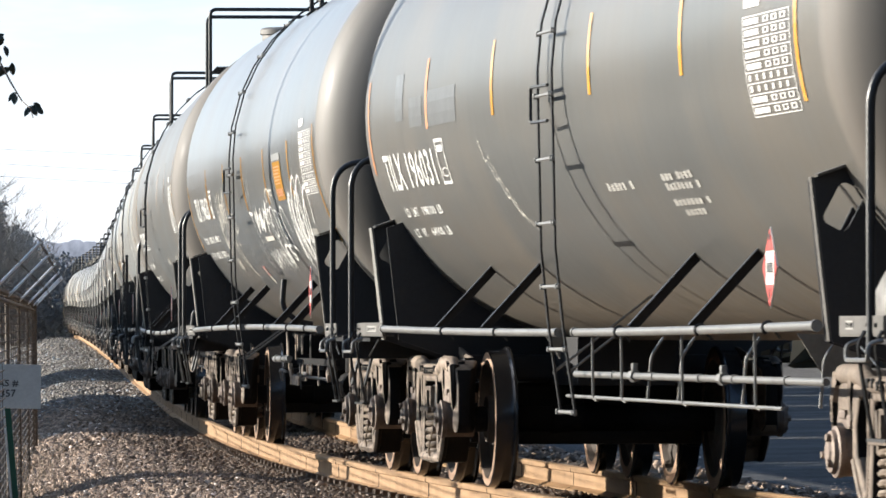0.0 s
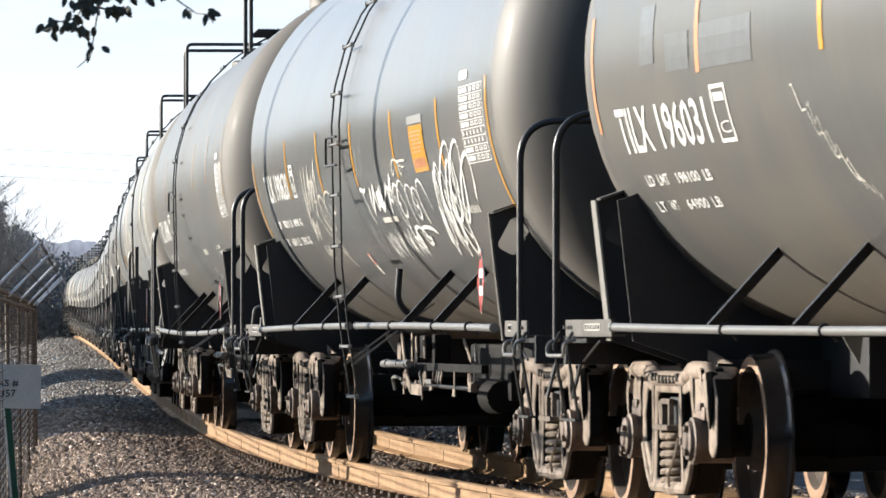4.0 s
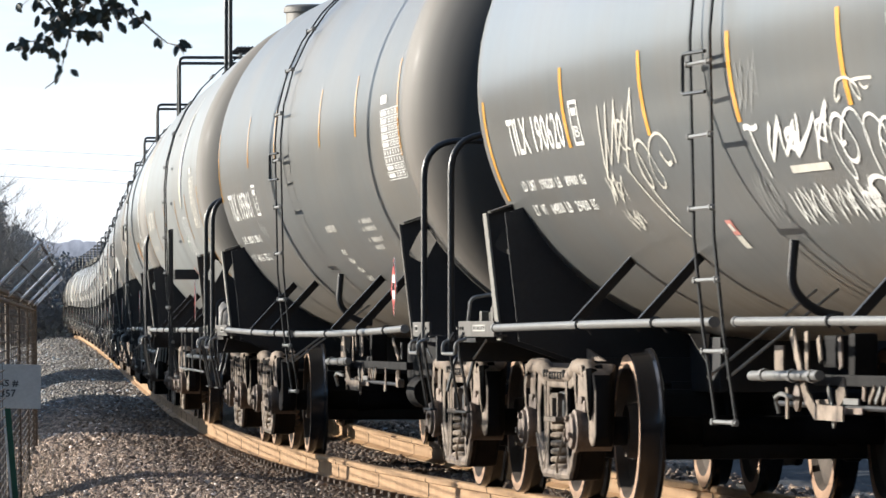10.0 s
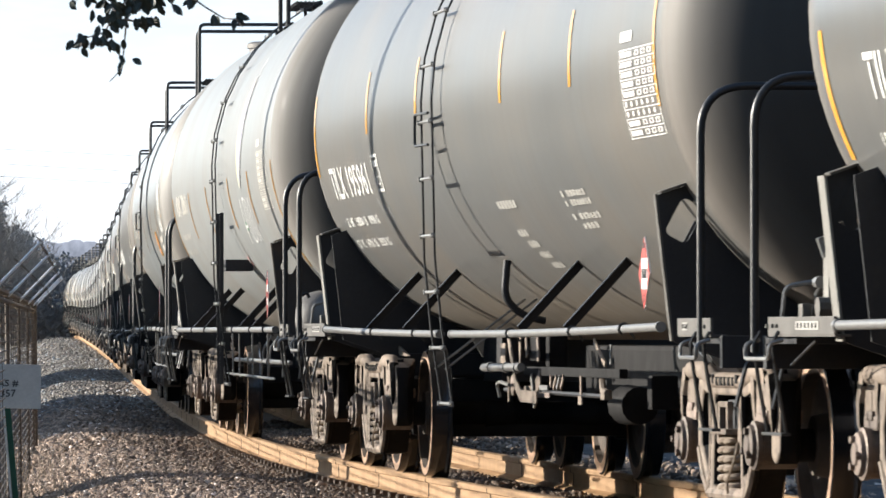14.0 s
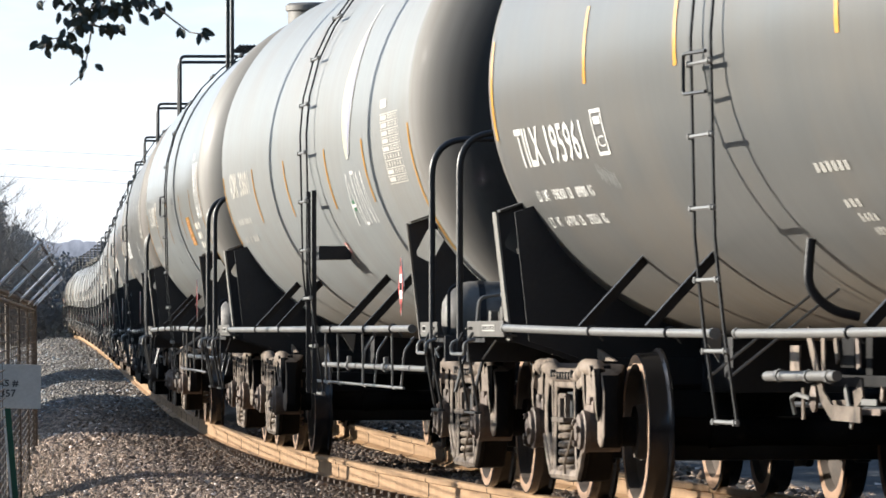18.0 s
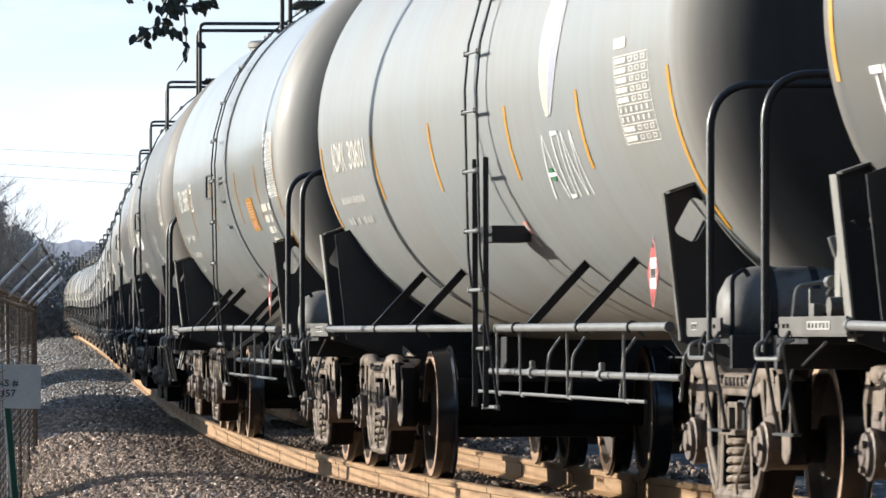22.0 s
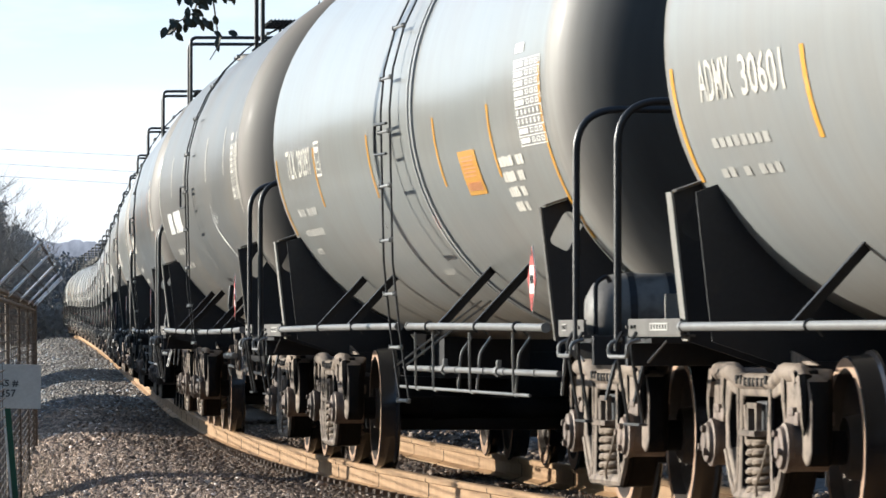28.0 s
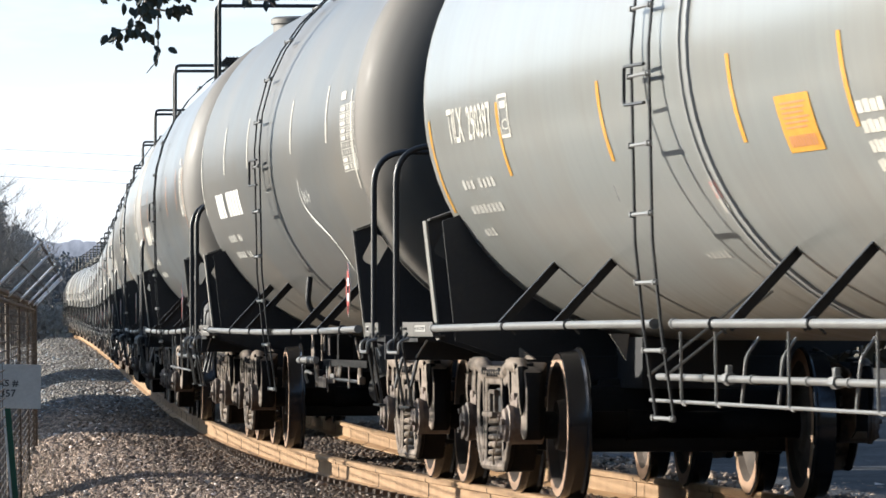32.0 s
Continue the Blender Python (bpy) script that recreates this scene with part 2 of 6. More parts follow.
def tube(bm, pts, r, seg=8, closed=False, mat=0):
    """A round bar along points."""
    pts = [Vector(p) for p in pts]
    n = len(pts)
    rings, side = [], None
    for i, p in enumerate(pts):
        a = pts[(i - 1) % n] if closed or i else p
        b = pts[(i + 1) % n] if closed or i < n - 1 else p
        d = (b - a).normalized()
        if side is None:
            side = d.orthogonal().normalized()
        side = (side - d * side.dot(d)).normalized()
        up = d.cross(side)
        rr = r[i] if isinstance(r, (list, tuple)) else r
        rings.append([bm.verts.new(p + (side * math.cos(2 * math.pi * k / seg) + up * math.sin(2 * math.pi * k / seg)) * rr) for k in range(seg)])
    for i in range(n if closed else n - 1):
        A, B_ = rings[i], rings[(i + 1) % n]
        for k in range(seg):
            bm.faces.new((A[k], A[(k + 1) % seg], B_[(k + 1) % seg], B_[k])).material_index = mat
    if not closed:
        bm.faces.new(rings[0][::-1]).material_index = mat
        bm.faces.new(rings[-1]).material_index = mat
    return bm


def rounded(pts, r, n=5):
    """The points of a bent bar, with round corners."""
    pts = [Vector(p) for p in pts]
    out = [pts[0]]
    for a, b, c in zip(pts, pts[1:], pts[2:]):
        u, v = (a - b).normalized(), (c - b).normalized()
        k = min(r, (a - b).length * 0.49, (c - b).length * 0.49)
        p, q = b + u * k, b + v * k
        for i in range(n + 1):
            t = i / n
            out.append(p * (1 - t) ** 2 + b * 2 * t * (1 - t) + q * t * t)
    return out + [pts[-1]]


def lathe(bm, profile, axis="x", seg=32, centre=(0, 0, 0), mats=None, caps=True):
    """Turns (along, radius) pairs about an axis."""
    c = Vector(centre)
    rings = []
    for a, r in profile:
        ring = []
        for k in range(seg):
            q = 2 * math.pi * k / seg
            p = {"x": (a, r * math.cos(q), r * math.sin(q)), "y": (r * math.cos(q), a, r * math.sin(q)), "z": (r * math.cos(q), r * math.sin(q), a)}[axis]
            ring.append(bm.verts.new(c + Vector(p)))
        rings.append(ring)
    for i in range(len(rings) - 1):
        for k in range(seg):
            f = bm.faces.new((rings[i][k], rings[i][(k + 1) % seg], rings[i + 1][(k + 1) % seg], rings[i + 1][k]))
            if mats:
                f.material_index = mats[i]
    if caps:
        bm.faces.new(rings[0][::-1]).material_index = mats[0] if mats else 0
        bm.faces.new(rings[-1]).material_index = mats[-1] if mats else 0
    return bm


def plate(bm, loops, to3, thick, mat=0):
    """A plate with holes: closed 2D loops, the first the outline, placed by to3(a, b, depth)."""
    edges = []
    for lp in loops:
        vs = [bm.verts.new(to3(a, b, 0.0)) for a, b in lp]
        edges += [bm.edges.new((vs[i], vs[(i + 1) % len(vs)])) for i in range(len(vs))]
    r = bmesh.ops.triangle_fill(bm, edges=edges, use_beauty=True)
    fs = [g for g in r["geom"] if isinstance(g, bmesh.types.BMFace)]
    ex = bmesh.ops.extrude_face_region(bm, geom=fs)
    off = Vector(to3(0, 0, thick)) - Vector(to3(0, 0, 0))
    bmesh.ops.translate(bm, verts=[v for v in ex["geom"] if isinstance(v, bmesh.types.BMVert)], vec=off)
    if mat:
        for f in bm.faces:
            f.material_index = mat
    return bm


def arc_points(cx, cy, r, a0, a1, n):
    return [(cx + r * math.cos(radians(a0 + (a1 - a0) * i / n)), cy + r * math.sin(radians(a0 + (a1 - a0) * i / n))) for i in range(n + 1)]


def round_rect(cx, cy, w, h, r, n=4, turn=0.0):
    pts = []
    for sx, sy, a in ((1, 1, 0), (-1, 1, 90), (-1, -1, 180), (1, -1, 270)):
        pts += arc_points(sx * (w / 2 - r), sy * (h / 2 - r), r, a, a + 90, n)
    c, s = math.cos(radians(turn)), math.sin(radians(turn))
    return [(cx + x * c - y * s, cy + x * s + y * c) for x, y in pts]


# ---- the tank car ----
M_SILL_DARK = surface("grimy_grey_sill", (0.115, 0.105, 0.092), (0.065, 0.058, 0.05), 0.6, 0.1, 3.0, 50)
M_STEP = surface("grimy_step_steel", (0.032, 0.030, 0.029), (0.012, 0.012, 0.012), 0.45, 0.1, 6.0, 50)
M_DOME = surface("weathered_grey_dome", (0.21, 0.195, 0.175), (0.11, 0.10, 0.09), 0.55, 0.0, 2.5, 40, 0.1, dirt=(0.05, 0.045, 0.04), dirt_at=(0.5, 0.7))
R, AXIS_Z, SHELL, HEAD = 1.52, 2.50, 7.42, 0.72      # tank radius, height of its axis, half length of the shell, depth of a head
SIDE_W, SIDE_Z = 1.455, 1.055                           # the side handrail
BOLSTER_U = 7.10


def tank_w(z, extra=0.0):
    """How far out the shell stands at height z."""
    return math.sqrt(max(0.0, (R + extra) ** 2 - (z - AXIS_Z) ** 2))


def build_tank(car):
    bm = bmesh.new()
    prof = []
    for i in range(13):
        a = math.pi / 2 * i / 12
        prof.append((-SHELL - HEAD * math.cos(a), max(0.02, R * math.sin(a))))
    prof += [(-SHELL * 0.5, R), (0, R), (SHELL * 0.5, R)]
    prof += [(-a, r) for a, r in prof[12::-1]]
    lathe(bm, prof, "x", 72)
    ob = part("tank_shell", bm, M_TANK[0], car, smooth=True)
    ob.location.z = AXIS_Z
    return ob


def build_seam(car, u, width, proud, m):
    bm = bmesh.new()
    lathe(bm, [(-width / 2, R + 0.001), (-width / 2 + 0.004, R + proud), (width / 2 - 0.004, R + proud), (width / 2, R + 0.001)], "x", 72, caps=False)
    ob = part("seam_band", bm, m, car, smooth=True)
    ob.location = (u, 0, AXIS_Z)
    return ob


def build_bolster(car, sgn):
    """The saddle over a truck: a black web plate that cups the tank, a flange down each outer edge, a box beneath."""
    u = sgn * BOLSTER_U
    cup = [(R * 1.004 * math.sin(radians(a)), AXIS_Z - R * 1.004 * math.cos(radians(a))) for a in range(-58, 59, 4)]
    outline = [(-1.40, 0.98), (-1.485, 1.73), (-1.31, 1.79)] + cup + [(1.31, 1.79), (1.485, 1.73), (1.40, 0.98), (0.55, 0.70), (-0.55, 0.70)]
    holes = [round_rect(s * 1.345, 1.60, 0.13, 0.21, 0.035, 4, s * 28) for s in (1, -1)]
    bm = bmesh.new()
    plate(bm, [outline] + holes, lambda a, b, d: (u + d, a, b), 0.018)
    web = part("bolster_web", bm, M_BLACK, car)
    for s in (1, -1):
        bm = bmesh.new()
        box(bm, (u + (0.04 if sgn > 0 else 0.03), s * 1.449, 1.36), (0.12 if sgn > 0 else 0.06, 0.014, 0.76), Matrix.Rotation(-s * 0.113, 3, "X"), 0.003)
        part("bolster_flange", bm, M_SILL if sgn > 0 else M_SILL_DARK, car)
        bm = bmesh.new()
        box(bm, (u + 0.01, s * 1.38, 1.775), (0.10, 0.20, 0.012), Matrix.Rotation(-s * 0.33, 3, "X"), 0.003)
        part("flange_foot", bm, M_SILL_DARK, car)
    bm = bmesh.new()
    plate(bm, [outline] + (holes if sgn < 0 else []), lambda a, b, d: (u - sgn * 0.34 + d, a * 0.97, b), 0.018)
    part("bolster_web", bm, M_BLACK, car)
    bm = bmesh.new()
    box(bm, (u - sgn * 0.17, 0, 0.80), (0.40, 1.9, 0.16), bevel=0.01)
    box(bm, (sgn * 7.35, 0, 0.84), (2.9, 0.66, 0.32), bevel=0.01)
    part("stub_sill", bm, M_BLACK, car)
    if sgn > 0:
        for s in (1, -1):
            bm = bmesh.new()
            plate(bm, [[(u + 0.27, 1.005), (u - 0.44, 0.862), (u - 0.90, 0.862), (u - 0.62, 0.90)]], lambda a, b, d: (a, s * (0.94 + d), b), 0.014)
            part("bolster_gusset", bm, M_CAST, car, "dusty sloping gusset plate")
            bm = bmesh.new()
            tube(bm, rounded([(u - 0.01, s * 1.22, 1.68), (u - 0.02, s * 1.18, 1.60), (u - 0.02, s * 1.21, 1.53), (u - 0.02, s * 1.28, 1.50)], 0.03, 4), 0.007, 6)
            part("web_hook", bm, M_RAILPIPE, car)
    return web


def build_end(car, sgn):
    """End platform with its inverted-U handrail, side sill pieces, steps and coupler."""
    bm = bmesh.new()
    box(bm, (sgn * 8.22, 0, 0.985), (0.62, 2.84, 0.03), bevel=0.004)
    box(bm, (sgn * 8.52, 0, 0.93), (0.06, 2.84, 0.16), bevel=0.006)
    part("end_platform", bm, M_BLACK, car)
    e = 8.55 if sgn > 0 else -8.2
    bm = bmesh.new()
    tube(bm, rounded([(e, -1.46, 0.93), (e, -1.46, 2.25), (e, 1.46, 2.25), (e, 1.46, 0.93)], 0.24, 8), 0.021, 10)
    part("end_handrail", bm, M_BAR, car, "black bent-pipe handrail", True)
    for s in (1, -1):
        bm = bmesh.new()
        far = sgn > 0
        c_, l_ = (sgn * 7.68, 1.24) if far else (sgn * 7.98, 0.92)
        box(bm, (c_, s * 1.45, 1.055), (l_, 0.016, 0.085), bevel=0.004)
        box(bm, (c_, s * 1.415, 1.010), (l_, 0.08, 0.012), bevel=0.003)
        for k in (8.12, 8.20, 8.30):
            box(bm, (sgn * k, s * 1.462, 1.055), (0.020, 0.016, 0.020), bevel=0.003)
        part("end_sill", bm, M_SILL_DARK, car)
        bm = bmesh.new()
        q_, w_ = (sgn * 7.55, 0.42) if far else (sgn * 7.75, 0.15)
        box(bm, (q_, s * 1.4595, 1.056), (w_, 0.003, 0.040))
        pl = part("stencil_plate", bm, M_FADED, car, "pale lettered plate")
        bm = bmesh.new()
        for k in range(6):
            box(bm, (q_ + w_ * (-0.4 + 0.16 * k), s * 1.4615, 1.056), (w_ * 0.07, 0.002, 0.024))
        part("plate_print", bm, M_GREASE_SHADE, pl)
        for k in (8.08, 8.44):      # hanging sill step: a tall narrow frame that leans inwards
            bm = bmesh.new()
            tube(bm, rounded([(sgn * k, s * 1.46, 1.03), (sgn * k, s * 1.495, 0.97), (sgn * k, s * 1.47, 0.80), (sgn * k, s * 1.425, 0.54)], 0.03, 3), 0.0105, 6)
            part("step_hanger", bm, M_STEP, car)
        for zz, ww in ((0.545, 1.43),):
            bm = bmesh.new()
            box(bm, (sgn * 8.26, s * ww, zz), (0.39, 0.045, 0.014), bevel=0.003)
            part("sill_step", bm, M_STEP, car)
        bm = bmesh.new()      # short grab iron under the sill
        tube(bm, rounded([(sgn * 8.0, s * 1.46, 0.99), (sgn * 8.0, s * 1.53, 0.97), (sgn * 8.0, s * 1.53, 0.90), (sgn * 8.45, s * 1.53, 0.90), (sgn * 8.45, s * 1.53, 0.97), (sgn * 8.45, s * 1.46, 0.99)], 0.03, 4), 0.011, 6)
        part("grab_iron", bm, M_RAILPIPE, car)
        bm = bmesh.new()
        tube(bm, [(sgn * 7.62, s * 1.40, 0.985), (sgn * 8.08, s * 1.40, 0.87)], 0.006, 6)
        part("stay_rod", bm, M_BAR, car)
    bm = bmesh.new()
    box(bm, (sgn * 8.62, 0, 0.86), (0.6, 0.20, 0.22), bevel=0.03)
    box(bm, (sgn * 8.90, 0.03, 0.86), (0.18, 0.34, 0.30), bevel=0.05)
    part("coupler", bm, M_CAST, car, "rusty cast coupler")
    bm = bmesh.new()
    tube(bm, [(sgn * 8.55, 0.35, 0.72), (sgn * 8.75, 0.33, 0.45), (sgn * 8.97, 0.25, 0.36)], 0.025, 8)
    part("air_hose", bm, M_BLACK, car)
    bm = bmesh.new()          # uncoupling lever
    tube(bm, rounded([(sgn * 8.56, 0.1, 1.0), (sgn * 8.60, 0.5, 0.93), (sgn * 8.60, 1.30, 0.90), (sgn * 8.60, 1.36, 0.66)], 0.06), 0.012, 6)
    part("uncoupling_lever", bm, M_BAR, car)


def build_side(car, s):
    """One long side: the handrail in its two lengths, the struts to the tank, the ladder."""
    for u in (-5.9, -4.2, -1.9, 2.2, 4.3) if s > 0 else ():
        bm = bmesh.new()
        tube(bm, [(u, s * (SIDE_W + 0.030 * math.cos(q)), SIDE_Z + 0.030 * math.sin(q)) for q in np.linspace(-1.2, 3.6, 9)] + [(u, s * (SIDE_W - 0.06), SIDE_Z - 0.05)], 0.007, 5)
        part("pipe_clamp", bm, M_BAR, car)
    for u in (-3.85, -2.15, 2.85, 4.72):
        bm = bmesh.new()
        z1 = 1.44
        a, b = Vector((u, s * (tank_w(z1) - 0.02), z1)), Vector((u, s * (SIDE_W - 0.02), SIDE_Z - 0.01))
        q = math.atan2((b - a).z, (b - a).y)
        rot = Matrix.Rotation(q, 3, "X")
        L_ = (b - a).length
        box(bm, (a + b) / 2 + Vector((0.0, 0, 0)), (0.010, L_, 0.052), rot, 0.002)
        box(bm, (a + b) / 2 + rot @ Vector((-0.025, 0, 0.026)), (0.05, L_, 0.008), rot, 0.002)
        part("handrail_strut", bm, M_BLACK, car)
    ladder = new("side_ladder")
    ladder.parent = car
    tip = [(1.44, 0.56), (1.51, 1.05), (1.555, 1.5), (1.575, 2.5)]
    over = [((R + 0.055) * math.cos(radians(a)), AXIS_Z + (R + 0.055) * math.sin(radians(a))) for a in (10, 20, 30, 40, 50, 60, 66)]
    path = tip + over
    for du in (-0.24, 0.24):
        bm = bmesh.new()
        rows = [[bm.verts.new((du + a, s * (w + b * math.cos(q)), z + b * math.sin(q))) for a, b in ((-0.017, -0.006), (0.017, -0.006), (0.017, 0.006), (-0.017, 0.006))] for (w, z), q in zip(path, [0] * len(tip) + [radians(a) for a in (10, 20, 30, 40, 50, 60, 66)])]
        for A, B_ in zip(rows, rows[1:]):
            for k in range(4):
                bm.faces.new((A[k], A[(k + 1) % 4], B_[(k + 1) % 4], B_[k]))
        bm.faces.new(rows[0])
        bm.faces.new(rows[-1])
        part("ladder_rail", bm, M_BAR, ladder)
    rung = None
    dense = []
    for (w0, z0), (w1, z1) in zip(path, path[1:]):
        k = max(1, round(math.hypot(w1 - w0, z1 - z0) / 0.02))
        dense += [(w0 + (w1 - w0) * i / k, z0 + (z1 - z0) * i / k) for i in range(k)]
    for i in range(1, len(dense), 18):
        w, z = dense[i]
        if rung is None:
            bm = bmesh.new()
            tube(bm, [(-0.30, 0, 0), (0.30, 0, 0)], 0.011, 6)
            for e in (-0.25, 0.25):
                box(bm, (e, 0, 0), (0.030, 0.032, 0.032), bevel=0.006)
            rung = part("rung", bm, M_RAILPIPE, ladder)
            rung.location = (0, s * (w + 0.01), z)
        else:
            again(rung, ladder, pose(0, s * (w + 0.01), z))
    # grab loop between the ladder's rails
    bm = bmesh.new()
    tube(bm, rounded([(-0.22, s * 1.595, 2.21), (0.20, s * 1.62, 2.21), (0.20, s * 1.62, 2.41), (-0.22, s * 1.595, 2.41)], 0.03, 3), 0.010, 6)
    part("ladder_grab", bm, M_BAR, ladder)


def build_top(car):
    """Two bent-pipe hoops over the middle of the tank, with the manway dome, its bracket and narrow gratings between them."""
    top = AXIS_Z + R
    bm = bmesh.new()
    lathe(bm, [(top - 0.06, 0.30), (top + 0.30, 0.30), (top + 0.31, 0.325), (top + 0.36, 0.325), (top + 0.385, 0.29), (top + 0.39, 0.05)], "z", 28, (-0.1, 0, 0))
    part("manway", bm, M_DOME, car, "round grey manway dome with its bolted lid", True)
    for s in (1, -1):
        bm = bmesh.new()
        plate(bm, [[(s * 0.31, top + 0.16), (s * 0.44, top - 0.10), (s * 0.31, top - 0.10)]], lambda a, b, d: (0.12 + d, a, b), 0.03)
        part("dome_bracket", bm, M_BLACK, car)
        bm = bmesh.new()
        for k in range(7):
            box(bm, (0, s * (0.60 + k * 0.036), 3.945), (1.30, 0.010, 0.030))
        for k in range(8):
            box(bm, (-0.60 + k * 0.171, s * 0.71, 3.938), (0.010, 0.24, 0.028))
        part("walkway_grating", bm, M_BLACK, car)
        for u in (-0.55, 0.55):
            bm = bmesh.new()
            tube(bm, [(u, s * 0.66, 3.93), (u, s * 0.66, AXIS_Z + math.sqrt(R * R - 0.66 ** 2) - 0.01)], 0.016, 6)
            part("walkway_bracket", bm, M_BLACK, car)
    for u, z in ((-0.5, 4.590), (0.5, 4.555)):
        foot = AXIS_Z + math.sqrt(R * R - 0.89 ** 2) - 0.01
        bm = bmesh.new()
        tube(bm, rounded([(u, 0.89, foot), (u, 0.89, z), (u, -0.89, z), (u, -0.89, foot)], 0.07, 5), 0.021, 10)
        part("railing_hoop", bm, M_BAR, car, "black bent-pipe railing hoop", True)
        for s in (1, -1):
            bm = bmesh.new()
            box(bm, (u, s * 0.89, foot + 0.02), (0.14, 0.10, 0.02), Matrix.Rotation(-s * 0.62, 3, "X"), 0.004)
            part("railing_foot", bm, M_BAR, car)


def build_truck(car, sgn):
    """A three-piece truck: side frames, springs, bolster and brake beams, with its two wheelsets beside it."""
    truck = new("truck")
    truck.parent = car
    truck.location = (sgn * TRUCK_U, 0, 0)
    half = [(0.0, 0.80), (0.42, 0.79), (0.62, 0.845), (0.95, 0.845), (1.10, 0.80), (1.17, 0.68), (1.16, 0.42), (1.10, 0.36), (1.05, 0.40),
            (1.045, 0.595), (0.735, 0.595), (0.73, 0.40), (0.64, 0.36), (0.46, 0.165), (0.0, 0.15)]
    outline = half + [(-a, b) for a, b in half[-2:0:-1]]
    holes = [[(0.31, 0.70), (-0.31, 0.70), (-0.36, 0.225), (0.36, 0.225)]]
    for q in (1, -1):
        holes.append([(q * 0.39, 0.69), (q * 0.60, 0.72), (q * 0.665, 0.58), (q * 0.645, 0.44), (q * 0.47, 0.27), (q * 0.42, 0.33)])
    for s in (1, -1):
        bm = bmesh.new()
        plate(bm, [outline] + holes, lambda a, b, d: (a, s * (0.905 + d), b), 0.195)
        bmesh.ops.bevel(bm, geom=[e for e in bm.edges if len(e.link_faces) == 2 and e.calc_face_angle(0) > 0.6], offset=0.020, segments=3, affect="EDGES", profile=0.5, clamp_overlap=True)
        for v in bm.verts:       # the pedestal ends are narrower than the middle
            k = max(0.0, min(1.0, (abs(v.co.x) - 0.92) / 0.22))
            v.co.y += (s * 1.045 - v.co.y) * 0.55 * k * k
        # the top chord swells towards its ends; runs of cast metal hang down the pedestals
        tube(bm, [(a, s * 1.075, b) for a, b in ((-1.06, 0.79), (-0.98, 0.825), (-0.62, 0.825), (-0.42, 0.775), (0.42, 0.775), (0.62, 0.825), (0.98, 0.825), (1.06, 0.79))], [0.03, 0.050, 0.052, 0.046, 0.046, 0.052, 0.050, 0.03], 10)
        for q in (1, -1):
            tube(bm, [(q * 1.05, s * 1.075, 0.80), (q * 1.11, s * 1.085, 0.70), (q * 1.12, s * 1.09, 0.60), (q * 1.11, s * 1.09, 0.52)], [0.045, 0.034, 0.022, 0.006], 8)
            tube(bm, [(q * 0.72, s * 1.085, 0.80), (q * 0.74, s * 1.095, 0.70), (q * 0.735, s * 1.095, 0.60)], [0.04, 0.024, 0.010], 8)
            tube(bm, [(q * 0.385, s * 1.085, 0.76), (q * 0.39, s * 1.090, 0.50), (q * 0.42, s * 1.085, 0.28), (q * 0.48, s * 1.08, 0.20)], [0.030, 0.018, 0.024, 0.034], 8)
            tube(bm, [(q * 0.70, s * 1.085, 0.42), (q * 0.58, s * 1.085, 0.27), (q * 0.46, s * 1.085, 0.185)], 0.028, 8)
            tube(bm, [(q * 1.0, s * 1.0, 0.815), (q * 1.0, s * 1.122, 0.805)], 0.036, 12)
        tube(bm, [(-0.48, s * 1.08, 0.19), (0.48, s * 1.08, 0.19)], 0.032, 8)
        bm.normal_update()
        for f in bm.faces:      # road dust clings to the outer side and the top; grease and painted shade blacken ends and inner faces
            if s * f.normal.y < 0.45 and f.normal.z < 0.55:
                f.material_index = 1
        frame_part = part("side_frame", bm, [M_CAST, M_GREASE_SHADE], truck, "dusty cast-steel side frame", True)
        bm = bmesh.new()
        for k, wd in enumerate((0.06, 0.03, 0.045, 0.03, 0.06, 0.04, 0.03, 0.05)):
            box(bm, (-0.36 + 0.1 * k, s * 1.120, 0.775 + 0.012 * ((k > 5) + (k < 1))), (wd, 0.010, 0.045), bevel=0.004)
        tagged(part("cast_lettering", bm, M_GREASE_SHADE, frame_part), "raised bars of foundry marks", kind="stuff")
        for q in (1, -1):
            bm = bmesh.new()
            box(bm, (q * 0.89, s * 1.01, 0.60), (0.26, 0.19, 0.07), bevel=0.014)
            box(bm, (q * 0.89, s * 1.09, 0.635), (0.13, 0.05, 0.045), bevel=0.012)
            part("bearing_adapter", bm, M_CAP, truck)
            bm = bmesh.new()
            box(bm, (q * 0.285, s * 1.02, 0.56), (0.05, 0.14, 0.20), Matrix.Rotation(q * 0.2, 3, "Y"), 0.008)
            part("friction_wedge", bm, M_CAST, truck)
        bm = bmesh.new()
        tube(bm, rounded([(-0.30, s * 1.10, 0.46), (-0.31, s * 1.125, 0.36), (-0.16, s * 1.13, 0.26), (-0.14, s * 1.12, 0.20)], 0.05, 4), 0.008, 6)
        part("safety_chain", bm, M_SPRING, truck)
        spring = None
        for uu, ww in ((0.17, 1.03), (0.02, 1.03), (-0.12, 0.93), (0.10, 0.90)):
            if spring is None:
                bm = bmesh.new()
                n = 66
                tube(bm, [(0.064 * math.cos(i * 2 * math.pi * 6.0 / n), 0.064 * math.sin(i * 2 * math.pi * 6.0 / n), 0.215 + 0.285 * i / n) for i in range(n + 1)], 0.0180, 7)
                spring = part("spring", bm, M_SPRING, truck, "rusty coil spring", True)
                spring.location = (uu, s * ww, 0)
            else:
                again(spring, truck, pose(uu, s * ww, 0))
        bm = bmesh.new()
